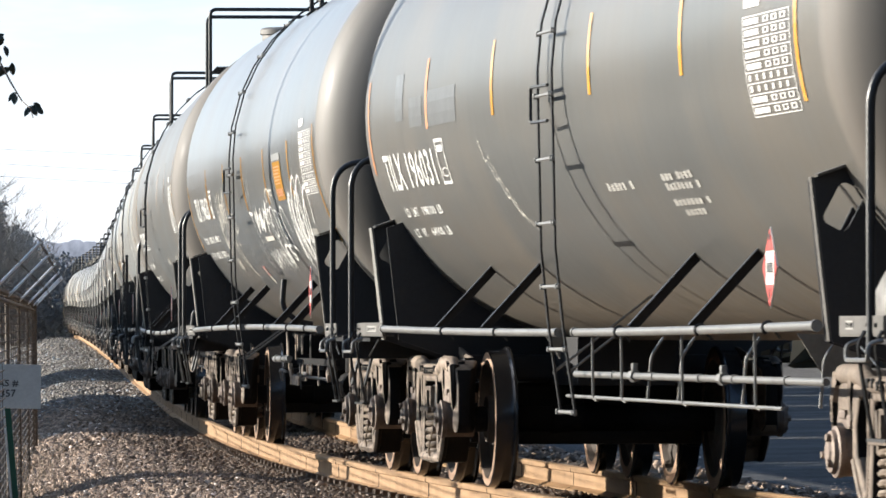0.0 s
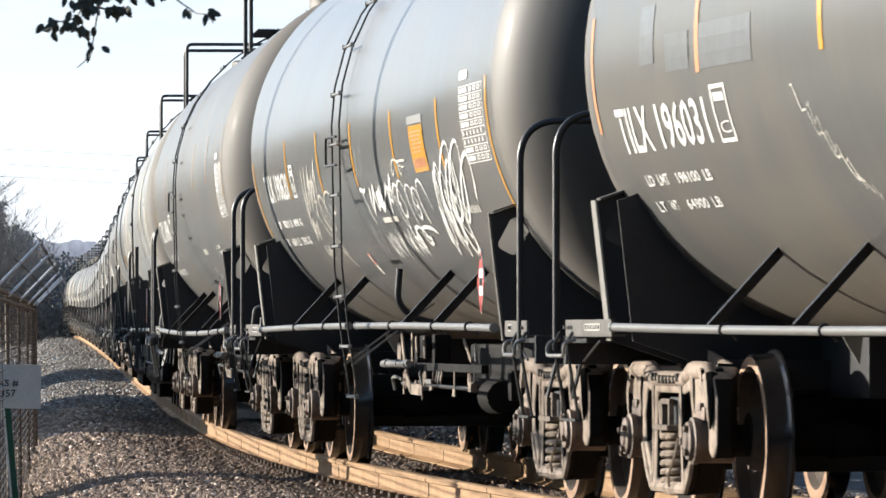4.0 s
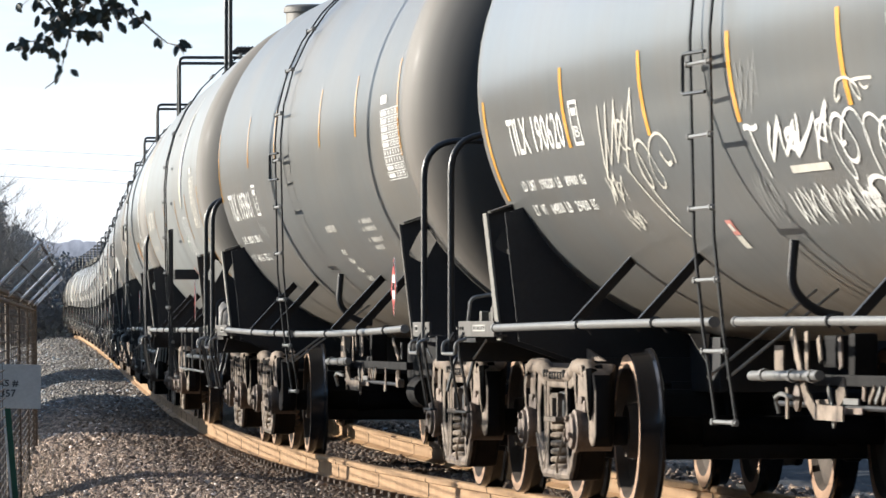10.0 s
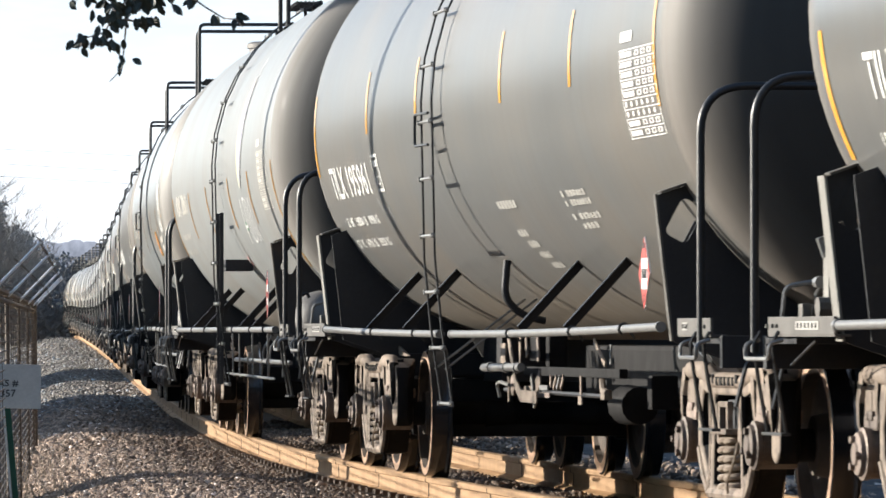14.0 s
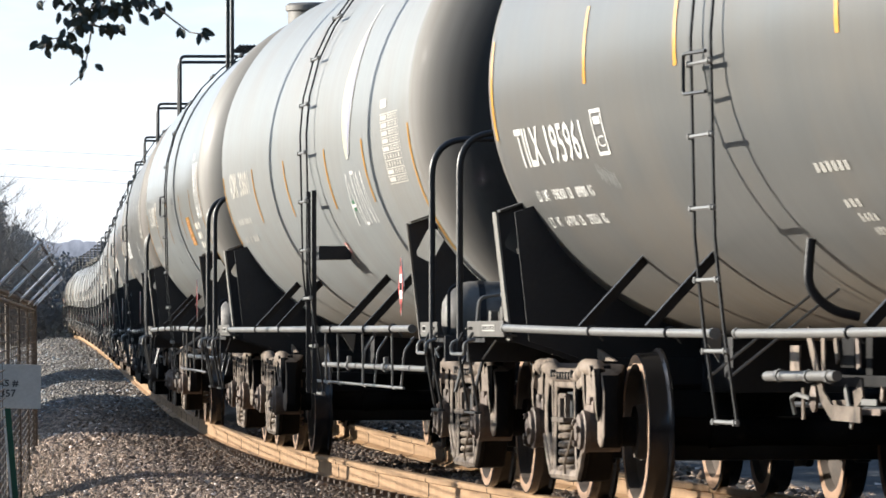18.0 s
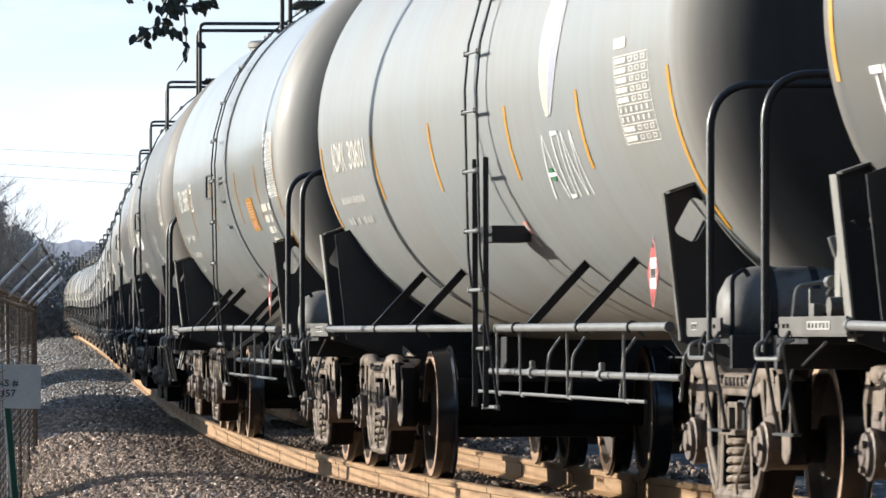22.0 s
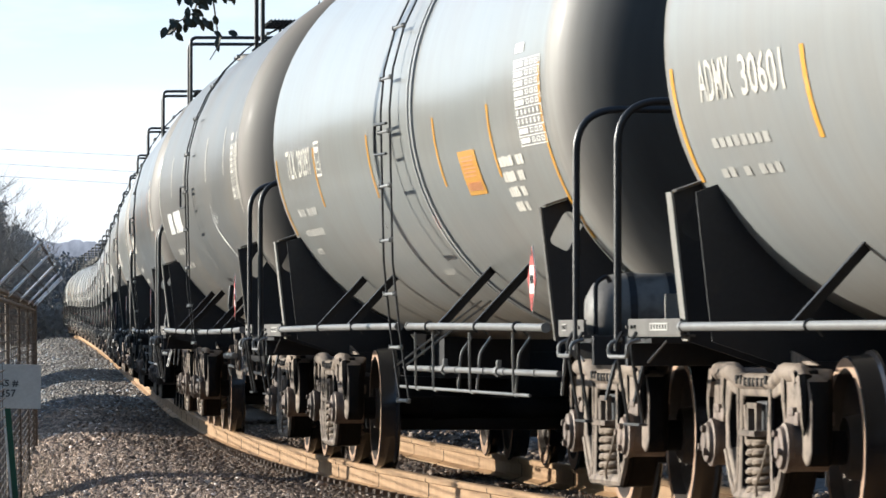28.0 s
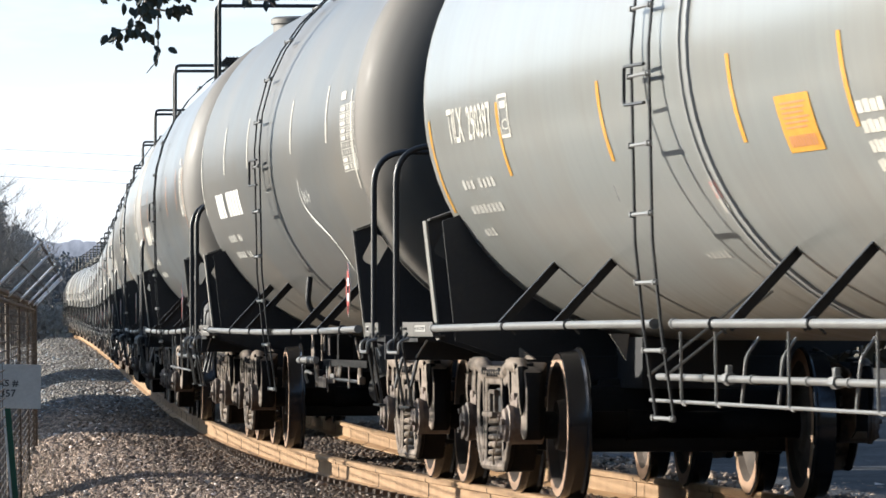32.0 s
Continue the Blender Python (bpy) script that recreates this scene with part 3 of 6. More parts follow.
        box(bm, (0.06, s * 1.04, 0.515), (0.42, 0.19, 0.03), bevel=0.008)
        part("spring_seat", bm, M_CAST, truck)
        bm = bmesh.new()
        box(bm, (0.16, s * 1.09, 0.595), (0.04, 0.03, 0.14), bevel=0.006)
        box(bm, (-0.04, s * 1.09, 0.595), (0.04, 0.03, 0.14), bevel=0.006)
        box(bm, (0.06, s * 1.09, 0.655), (0.24, 0.03, 0.03), bevel=0.006)
        part("bolster_lug", bm, M_CAST, truck)
    bm = bmesh.new()
    box(bm, (0, 0, 0.60), (0.46, 1.86, 0.19), bevel=0.03)
    box(bm, (0.03, 0, 0.60), (0.26, 2.12, 0.16), bevel=0.02)
    box(bm, (0, 0, 0.70), (0.42, 0.9, 0.08), bevel=0.02)
    part("truck_bolster", bm, M_BLACK, truck)
    for q in (1, -1):
        bm = bmesh.new()
        box(bm, (q * 0.36, 0, 0.40), (0.12, 1.56, 0.24), bevel=0.03)
        for s in (1, -1):
            box(bm, (q * 0.405, s * 0.775, 0.40), (0.045, 0.10, 0.30), bevel=0.015)
        part("brake_beam", bm, M_BLACK, truck)
    bm = bmesh.new()
    tube(bm, [(-0.35, 0.1, 0.36), (-0.33, 0.16, 0.86)], 0.025, 6)
    tube(bm, [(0.35, -0.1, 0.36), (0.33, -0.16, 0.86)], 0.025, 6)
    tube(bm, [(-0.34, 0.13, 0.30), (0.34, -0.13, 0.30)], 0.02, 6)
    part("brake_rod", bm, M_BLACK, truck)
    for q in (1, -1):
        ws = new("wheelset")
        ws.parent = car
        ws.location = (sgn * TRUCK_U + q * 0.889, 0, 0.457)
        bm = bmesh.new()
        tube(bm, [(0, -1.10, 0), (0, 1.10, 0)], 0.085, 16)
        lathe(bm, [(-0.40, 0.10), (-0.20, 0.085), (0.20, 0.085), (0.40, 0.10)], "y", 16)
        part("axle", bm, M_GREASE_SHADE, ws, "", True)
        for s in (1, -1):
            bm = bmesh.new()
            prof = [(0.685, 0.395), (0.685, 0.470), (0.695, 0.483), (0.708, 0.481), (0.722, 0.461), (0.74, 0.457), (0.832, 0.452), (0.835, 0.442),
                    (0.835, 0.392), (0.815, 0.380), (0.775, 0.365), (0.735, 0.25), (0.745, 0.17), (0.84, 0.15), (0.84, 0.08), (0.68, 0.08), (0.68, 0.15), (0.705, 0.18), (0.69, 0.26), (0.725, 0.365)]
            mats = [2, 1, 1, 1, 1, 1, 1, 2, 0, 0, 0, 0, 0, 0, 0, 0, 0, 0, 0]
            prof.append(prof[0])
            mats.append(0)
            lathe(bm, [(s * a, r) for a, r in prof], "y", 48, mats=mats, caps=False)
            bmesh.ops.remove_doubles(bm, verts=bm.verts, dist=1e-5)
            part("wheel", bm, [M_WHEEL, M_TREAD, M_RIM], ws, "steel wheel with a polished tread and rusty rim", True)
            bm = bmesh.new()
            lathe(bm, [(s * a, r) for a, r in [(0.93, 0.118), (1.115, 0.118), (1.12, 0.125), (1.145, 0.125), (1.15, 0.108), (1.17, 0.10), (1.175, 0.06), (1.185, 0.05)]], "y", 22)
            for k in range(3):
                a = k * 2 * math.pi / 3
                tube(bm, [(0.072 * math.cos(a), s * 1.165, 0.072 * math.sin(a)), (0.072 * math.cos(a), s * 1.195, 0.072 * math.sin(a))], 0.019, 6)
            part("bearing_cap", bm, M_CAP, ws, "worn bearing cap with three bolts")
    return truck


def rail_z(u, bend):
    """Height of the worn side handrail, which bows by bend between the car's ends."""
    return SIDE_Z + bend * (1 - (u / 7.02) ** 2)


def side_handrails(car, du, bend):
    """The handrail in its two lengths, parted at the ladder, which stands du along the car; no two cars' rails are bent alike."""
    for s in (1, -1):
        for a, b in ((-7.02, du - 0.30), (du + 0.22, 7.02)):
            bm = bmesh.new()
            tube(bm, [(u, s * SIDE_W, rail_z(u, bend)) for u in np.linspace(a, b, 9)], 0.0235, 12)
            for e in (a + 0.02, b - 0.02):
                tube(bm, [(e - 0.02, s * SIDE_W, rail_z(e, bend)), (e + 0.02, s * SIDE_W, rail_z(e, bend))], 0.029, 12)
            part("side_handrail", bm, M_RAILPIPE, car, "grey pipe handrail", True)
    for o in list(car.children):
        if o.name.startswith("side_ladder"):
            o.location.x = du
            if abs(du + 0.85) < 0.01:       # the ladder with side plates has no grab loop
                for g in [q for q in o.children if q.name.startswith("ladder_grab")]:
                    bpy.data.objects.remove(g)
        elif o.name.startswith("pipe_clamp"):
            o.location.z = rail_z(o.data.vertices[0].co.x, bend) - SIDE_Z


REAR_TRUCK = (0.0, 0.35, 0.0, 0.08, 0.0, -0.08)      # how much further back the rear truck of each car sits


def rear_truck(i):
    return REAR_TRUCK[i] if i < 6 else 0.0


SHORTER = (0.2, 0.0, 0.20, 0.26, 0.33, 0.44)      # how much nearer the middle each tank's rear head stands


def shift_rear(car, i):
    cut = SHORTER[i] if i < 6 else 0.25
    for o in car.children:
        if o.name.startswith("tank_shell"):
            o.scale.x, o.location.x = 1 - cut / (2 * (SHELL + HEAD)), -cut / 2
        if o.type == "EMPTY" and o.name.startswith(("truck", "wheelset")) and o.location.x > 0:
            o.location.x += rear_truck(i)
        elif i == 1 and o.name.startswith(("bolster_", "flange_foot")) and o.data.vertices[0].co.x > 0:
            o.location.x = 0.2


def build_car():
    car = new("tank_car")
    build_tank(car)
    for sgn in (1, -1):
        build_bolster(car, sgn)
        build_end(car, sgn)
        build_truck(car, sgn)
        build_side(car, sgn)
    build_top(car)
    return car


# ---- ground and track ----
def ground_z(s, w):
    """Height of the ground over the rail head's level, w metres to the camera's side of the track."""
    a = abs(w)
    q = max(0.0, min(1.0, (a - 2.1) / 2.2))
    e = max(0.0, min(1.0, (a - 1.05) / 0.55))
    bed = -0.206 + 0.042 * e * e * (3 - 2 * e) - 0.530 * q * q * (3 - 2 * q)
    return bed + 0.03 * math.sin(s * 0.35 + w * 1.1) * min(1.0, max(0.0, a - 1.5)) + 0.02 * noise.noise((s * 0.8, w * 0.8, 0.0))


def ballast_material(name, light, dark, scale):
    m, N, L, B = nodes_of(name)
    co = N.new("ShaderNodeTexCoord").outputs["Object"]
    v = N.new("ShaderNodeTexVoronoi")
    v.inputs["Scale"].default_value = scale
    L.new(co, v.inputs["Vector"])
    big = noise_node(N, L, 0.5, 5, co)
    col = mix(N, L, ramp(N, L, big, [(0.35, (0, 0, 0)), (0.65, (1, 1, 1))]), light, dark)
    sp = N.new("ShaderNodeSeparateColor")
    L.new(v.outputs["Color"], sp.inputs[0])
    col = mix(N, L, 0.8, col, ramp(N, L, sp.outputs[0], [(0.0, (0.35, 0.33, 0.3)), (0.6, (0.8, 0.78, 0.74)), (1.0, (1.35, 1.3, 1.2))]), "MULTIPLY")
    L.new(col, B.inputs["Base Color"])
    B.inputs["Roughness"].default_value = 0.9
    bp = N.new("ShaderNodeBump")
    bp.inputs["Strength"].default_value, bp.inputs["Distance"].default_value = 0.9, 0.03
    L.new(v.outputs["Distance"], bp.inputs["Height"])
    bp.invert = True
    L.new(bp.outputs[0], B.inputs["Normal"])
    return m


M_GROUND = ballast_material("gravel_ground", (0.165, 0.132, 0.10), (0.11, 0.086, 0.065), 30.0)
M_ROADWAY = ballast_material("grey_gravel_roadway", (0.165, 0.155, 0.148), (0.095, 0.09, 0.088), 12.0)


def build_ground():
    ss = np.concatenate([np.arange(-150, 0, 3.0), np.arange(0, 60, 0.5), np.arange(60, 140, 1.5), np.arange(140, 615, 12)])
    ws = np.concatenate([[-900, -300, -100, -40, -20, -12, -8], np.arange(-6, 8.2, 0.25), [9, 11, 14, 20, 40, 100, 300, 900]])
    verts, faces = [], []
    for s in ss:
        for w in ws:
            p = on_line(s, w)
            verts.append((p.x, p.y, p.z + ground_z(s, w)))
    n = len(ws)
    for i in range(len(ss) - 1):
        for k in range(n - 1):
            faces.append((i * n + k, i * n + k + 1, (i + 1) * n + k + 1, (i + 1) * n + k))
    me = bpy.data.meshes.new("ground")
    me.from_pydata(verts, [], faces)
    me.materials.append(M_GROUND)
    me.materials.append(M_ROADWAY)
    for f in me.polygons:       # grey road gravel takes over from the brown ballast further along the line
        f.material_index = 1 if ss[f.index // (n - 1)] > 62 else 0
    me.shade_smooth()
    tagged(new("ground", me), "brown gravel ground beside the railway line", "ground", kind="structure")
    # the land beyond, out to the horizon
    bm = bmesh.new()
    for x0, x1, y0, y1 in ((-4000, 4000, -1500, 5000),):
        vs = [bm.verts.new(p) for p in ((x0, y0, -1.6), (x1, y0, -1.6), (x1, y1, -1.6), (x0, y1, -1.6))]
        bm.faces.new(vs)
    tagged(part("ground_far", bm, M_GROUND), "flat brown land out to the horizon", "ground", kind="structure")


RAIL_PROFILE = [(-0.076, -0.186), (0.076, -0.186), (0.076, -0.175), (0.012, -0.150), (0.010, -0.050), (0.036, -0.040), (0.037, -0.008), (0.028, 0.0), (-0.028, 0.0), (-0.037, -0.008), (-0.036, -0.040), (-0.010, -0.050), (-0.012, -0.150), (-0.076, -0.175)]


def build_rails():
    ss = np.concatenate([np.arange(-150, 140, 2.0), np.arange(140, 612, 8.0)])
    for side, lab in ((1, "near"), (-1, "far")):
        bm = bmesh.new()
        rings = []
        for s in ss:
            rings.append([bm.verts.new(on_line(s, side * 0.7535 + a, b + side * 0.7535 * CANT)) for a, b in RAIL_PROFILE])
        for A, B_ in zip(rings, rings[1:]):
            for k in range(len(A)):
                bm.faces.new((A[k], A[(k + 1) % len(A)], B_[(k + 1) % len(A)], B_[k]))
        tagged(part("rail", bm, M_RAIL), "rusty steel rail on timber ties, sunlit along its web", "rail", "rails of the track", "structure")


def build_rail_strips():
    """Thin dark strips across the rails, every few ties."""
    for side in (1, -1):
        bm = bmesh.new()
        plate(bm, [[(-0.080, -0.175), (-0.080, -0.19), (0.080, -0.19), (0.079, -0.172), (0.015, -0.148), (0.014, -0.05), (0.0385, -0.043), (0.0385, -0.010), (0.036, -0.010), (0.035, -0.041), (0.010, -0.048), (0.010, -0.152)]], lambda a, b, d: (d, a, b), 0.011)
        first = None
        for s in np.arange(-24, 70, 3.3):
            a, b = on_line(s - 0.2), on_line(s + 0.2)
            p = on_line(s, side * 0.7535, side * 0.7535 * CANT)
            m = pose(*p, 0, 0, math.degrees(math.atan2(b.y - a.y, b.x - a.x)))
            if first is None:
                first = part("rail_anchor", bm, M_TIE)
                first.matrix_basis = m
                tagged(first, "thin dark strip across the rail", "rail anchor", "anchors along the rails")
            else:
                copy_thing(first, m)


def build_ties():
    bm = bmesh.new()
    box(bm, (0, 0, -0.305), (0.23, 2.6, 0.17), bevel=0.012)
    first = part("tie", bm, M_TIE)
    tagged(first, "creosoted timber tie bedded in ballast", "railroad tie", "ties under the rails")
    n, chair = 0, None
    for s in np.arange(-30, 90, 0.53):
        a, b = on_line(s - 0.2), on_line(s + 0.2)
        m = pose(*on_line(s), math.degrees(CANT), 0, math.degrees(math.atan2(b.y - a.y, b.x - a.x)) + random.uniform(-1, 1))
        tie = first
        if n == 0:
            first.matrix_basis = m
        else:
            tie = new("tie", first.data)
            tie.matrix_basis = m
            tagged(tie, first["label"], first["category"], first["group"])
        n += 1
        if not -2 < s < 46:
            continue
        if chair is None:       # rolled plate under the rail with two spikes and a rail anchor's jaw
            bm = bmesh.new()
            box(bm, (0, 0.7535, -0.204), (0.19, 0.36, 0.030), bevel=0.004)
            for du, dw in ((0.05, 0.105), (-0.05, 0.105), (0.05, -0.105)):
                box(bm, (du, 0.7535 + dw, -0.170), (0.032, 0.045, 0.040), bevel=0.006)
            box(bm, (0.14, 0.7535 + 0.085, -0.190), (0.030, 0.07, 0.07), bevel=0.008)
            chair = part("tie_plate", bm, M_PLATE, tie, "rusty tie plate with spikes")
        else:
            again(chair, tie, Matrix())


M_PLATE = surface("dark_rusty_plate", (0.12, 0.082, 0.055), (0.06, 0.043, 0.032), 0.75, 0.1, 6.0, 50, 0.3)
build_ground()
build_rails()
M_SHADE_STRIP = ballast_material("dark_cinders", (0.075, 0.08, 0.092), (0.022, 0.024, 0.030), 14.0)


def build_shade_strip():
    """A dark strip laid on the far side of the line, with the train's shade in its colour."""
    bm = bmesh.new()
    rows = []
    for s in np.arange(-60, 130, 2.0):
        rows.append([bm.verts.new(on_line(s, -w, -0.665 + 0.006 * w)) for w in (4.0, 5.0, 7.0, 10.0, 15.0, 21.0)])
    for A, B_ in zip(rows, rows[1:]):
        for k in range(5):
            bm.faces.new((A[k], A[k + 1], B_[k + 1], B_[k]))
    tagged(part("pavement", bm, M_SHADE_STRIP, None, "", True), "dark strip of ground beyond the track, the train's shade in its colour", "service road", kind="structure")


build_shade_strip()
build_ties()
build_rail_strips()
FIRST_CAR, CARS = -2, 29
proto = build_car()
cars = [proto] + [copy_thing(proto, Matrix()) for _ in range(CARS - 1)]
for i, c in enumerate(cars):
    tagged(c, "grey railway tank car with a black frame, on rails", "tank car", "cars of the train")


# ---- paint and lettering on the tanks ----
def on_tank(u, th, lift=0.004):
    q = radians(th)
    return Vector((u, (R + lift) * math.cos(q), AXIS_Z + (R + lift) * math.sin(q)))


def patch(bm, u0, u1, t0, t1, lift=0.004, mat=0):
    """A painted rectangle from u0 to u1 and from angle t0 to t1 (degrees above the tank's middle)."""
    n = max(1, math.ceil(abs(t1 - t0) / 3.0))
    rows = [[bm.verts.new(on_tank(u, t0 + (t1 - t0) * i / n, lift)) for u in (u0, u1)] for i in range(n + 1)]
    for a, b in zip(rows, rows[1:]):
        bm.faces.new((a[0], a[1], b[1], b[0])).material_index = mat


def ribbon(bm, pts, width, lift=0.004, mat=0):
    """A painted line through (u, angle) points."""
    k = math.degrees(1 / R)
    q = [Vector((u, t / k)) for u, t in pts]
    prev = None
    for i, p in enumerate(q):
        d = (q[min(i + 1, len(q) - 1)] - q[max(i - 1, 0)]).normalized()
        n = Vector((-d.y, d.x)) * width / 2 * (0.75 + 0.5 * noise.noise((p.x * 3, p.y * 3, 1.7)))
        cur = [bm.verts.new(on_tank(a.x, a.y * k, lift)) for a in (p + n, p - n)]
        if prev:
            bm.faces.new((prev[0], prev[1], cur[1], cur[0])).material_index = mat
        prev = cur


def letters(text, u0, u1, t_top, t_bot, bold=0.0):
    """Text in Blender's own font laid on the shell, filling that field; it reads towards -u."""
    cu = bpy.data.curves.new("lettering", "FONT")
    cu.body, cu.size, cu.resolution_u, cu.offset = text, 1.0, 2, bold
    tmp = bpy.data.objects.new("lettering", cu)
    me = bpy.data.meshes.new_from_object(tmp)
    bm = bmesh.new()
    bm.from_mesh(me)
    bpy.data.objects.remove(tmp)
    bpy.data.curves.remove(cu)
    bpy.data.meshes.remove(me)
    xs, ys = [v.co.x for v in bm.verts], [v.co.y for v in bm.verts]
    x0, x1, y0, y1 = min(xs), max(xs), min(ys), max(ys)
    for i in range(1, 4):
        g = list(bm.verts) + list(bm.edges) + list(bm.faces)
        bmesh.ops.bisect_plane(bm, geom=g, plane_co=(0, y0 + (y1 - y0) * i / 4, 0), plane_no=(0, 1, 0))
    for v in bm.verts:
        v.co = on_tank(u0 + (u1 - u0) * (v.co.x - x0) / (x1 - x0), t_bot + (t_top - t_bot) * (v.co.y - y0) / (y1 - y0))
    return bm


def mark(name, car, bm, m, label=""):
    return part(name, bm, m, car, label)


def words(name, car, text, u0, u1, t0, t1, m, bold=0.02, label=""):
    """One painted part for each word of a line."""
    n, at = len(text), 0
    for w in text.split(" "):
        if w:
            mark(name, car, letters(w, u0 + (u1 - u0) * at / n, u0 + (u1 - u0) * (at + len(w) - 0.12) / n, t0, t1, bold), m, label)
        at += len(w) + 1


def strip(car, u, t0, t1, kind="yellow", width=0.085):
    bm = bmesh.new()
    patch(bm, u + width / 2, u - width / 2, t0, t1)
    mark("reflective_strip", car, bm, {"yellow": M_YELLOW, "orange": M_ORANGE, "bleached": M_DIRTY_STRIP}[kind], {"yellow": "yellow reflective strip", "orange": "faded orange strip", "bleached": "bleached strip"}[kind])


def data_panel(car, u0, u1, t0, t1, m):
    """The block of inspection data: ruled lines with filled fields and small ruled boxes."""
    bm = bmesh.new()
    w, n = u1 - u0, 9
    h = (t1 - t0) / n
    patch(bm, u0 - 0.02, u0 + w * 0.36, t0 + 3.6, t0 + 1.5)
    for i in range(n + 1):
        patch(bm, u0, u1, t0 + h * i, t0 + h * i - 0.22)
    for k in (0.0, 1.0):
        patch(bm, u0 + w * k, u0 + w * (k + 0.014), t0, t1)
    for i in range(n):
        a, b = t0 + h * i + h * 0.26, t0 + h * i + h * 0.80
        if i in (5, 6):
            for k in np.linspace(0.05, 0.82, 6):
                patch(bm, u0 + w * k, u0 + w * (k + 0.05), a, b)
            continue
        patch(bm, u0 + w * 0.04, u0 + w * 0.36, a, b)
        for k in (0.45, 0.63, 0.81):
            c, d = u0 + w * k, u0 + w * (k + 0.12)
            patch(bm, c, d, a, a + (b - a) * 0.2)
            patch(bm, c, d, b - (b - a) * 0.2, b)
            patch(bm, c, c + w * 0.03, a, b)
            patch(bm, d - w * 0.03, d, a, b)
    mark("data_panel", car, bm, m, "white stencilled inspection table")


def bars(car, u0, u1, t0, t1, n, m=None, gap=0.25):
    """A line of small writing too far to read: short bars."""
    bm = bmesh.new()
    w = (u1 - u0) / n
    rnd = random.Random(int(u0 * 100) + n)
    for i in range(n):
        if rnd.random() < 0.12 and 0 < i < n - 1:
            continue
        patch(bm, u0 + w * i, u0 + w * (i + 1 - gap), t0 + rnd.uniform(-0.15, 0.15), t1)
    tagged(mark("small_lettering", car, bm, m or M_FADED), "line of small pale stencilling", kind="stuff")


def number(car, text, u0, u1, t0, t1, m, box_at=None, sub=None, bold=0.012):
    words("car_number", car, text, u0, u1, t0, t1, m, bold, "stencilled reporting mark")
    if box_at:
        a, b, c, d = box_at
        bm = bmesh.new()
        e = 0.03 if a > b else -0.03
        patch(bm, a, a - e, c, d)
        patch(bm, b + e, b, c, d)
        patch(bm, a, b, c, c - 0.8)
        patch(bm, a, b, d + 0.8, d)
        patch(bm, a - 0.06, b + 0.06, c - 1.6, c - 3.2)
        mark("class_box", car, bm, m, "ruled box")
        if sub:
            mark("class_letter", car, letters(sub, a - 0.06, b + 0.06, d + 4.2, d + 1.8), m)


def cursive(car, u0, u1, t0, t1, loops, seed, width=0.034, m=None, lean=0.1, swell=0.9, passes=1):
    """A run of joined tall loops, as a spray can draws them; each pass goes over the last."""
    rnd = random.Random(seed)
    bm = bmesh.new()
    w, h = (u1 - u0) / loops, (t1 - t0) / 2
    for p in range(passes):
        tall = [rnd.uniform(0.6, 1.0) for _ in range(loops + 2)]
        wide = [rnd.uniform(0.55, 1.25) * swell for _ in range(loops + 2)]
        pts = []
        n = loops * 18
        for k in range(n + 1):
            f = k / 18
            i = int(f)
            q = f * 2 * math.pi + 0.6 * math.sin(f * 1.7 + seed)
            y = math.sin(q) * (tall[i] + (tall[i + 1] - tall[i]) * (f - i))
            x = f - 0.35 + wide[i] * 0.5 * math.cos(q) + lean * y
            jx, jy = noise.noise((f * 1.9, seed, p)), noise.noise((f * 1.6, seed + 7.3, p))
            pts.append((u0 + w * (x + 0.55 * jx) + 0.02 * p, (t0 + t1) / 2 + h * (y * (1 + 0.5 * jx) + 0.45 * jy)))
        ribbon(bm, pts, width * (0.8 if p == 0 else 0.6), 0.006)
    for k in range(loops // 2):
        c, e = rnd.uniform(0, 1), rnd.uniform(-0.6, 0.2)
        ribbon(bm, [(u0 + (u1 - u0) * c + w * 0.5 * q, (t0 + t1) / 2 + h * (e + 0.5 * q + 0.2 * math.sin(q * 4))) for q in np.linspace(0, 1, 6)], width * 0.8, 0.006)
    mark("graffiti", car, bm, m or M_WHITE, "white looping spray-paint graffiti")


def zigzag(car, u0, u1, t0, t1, n, seed, width=0.034, m=None, lean=0.0):
    """Angular spray-can letters: sharp strokes up and down, uneven in height, with a hook here and there."""
    rnd = random.Random(seed)
    bm = bmesh.new()
    mid, h, w = (t0 + t1) / 2, (t0 - t1) / 2, (u1 - u0) / n
    pts = []
    for k in range(n + 1):
        for side in (1, -1):
            y = side * rnd.uniform(0.55, 1.0)
            pts.append((u0 + w * (k + 0.25 * side + rnd.uniform(-0.25, 0.25)) - lean * y, mid + h * y))
    fine = []
    for (a, b), (c, d) in zip(pts, pts[1:]):
        bow = rnd.uniform(-0.06, 0.06)
        fine += [(a + (c - a) * q + bow * math.sin(q * math.pi), b + (d - b) * q) for q in np.linspace(0, 1, 6)[:-1]]
    ribbon(bm, fine, width, 0.006)
    for k in range(n // 2):
        c = u0 + (u1 - u0) * rnd.random()
        ribbon(bm, [(c + w * 0.45 * math.cos(q), mid + h * (rnd.choice((0.2, -0.3)) * 0.0 + 0.35 * math.sin(q))) for q in np.linspace(0.3, 4.8, 9)], width * 0.85, 0.0065)
    mark("graffiti", car, bm, m or M_WHITE, "sharp white spray-paint letters")


def slashes(car, pts_list, width, m):
    bm = bmesh.new()
    for pts in pts_list:
        ribbon(bm, pts, width, 0.006)
    mark("graffiti", car, bm, m, "thin white spray-paint scrawl")


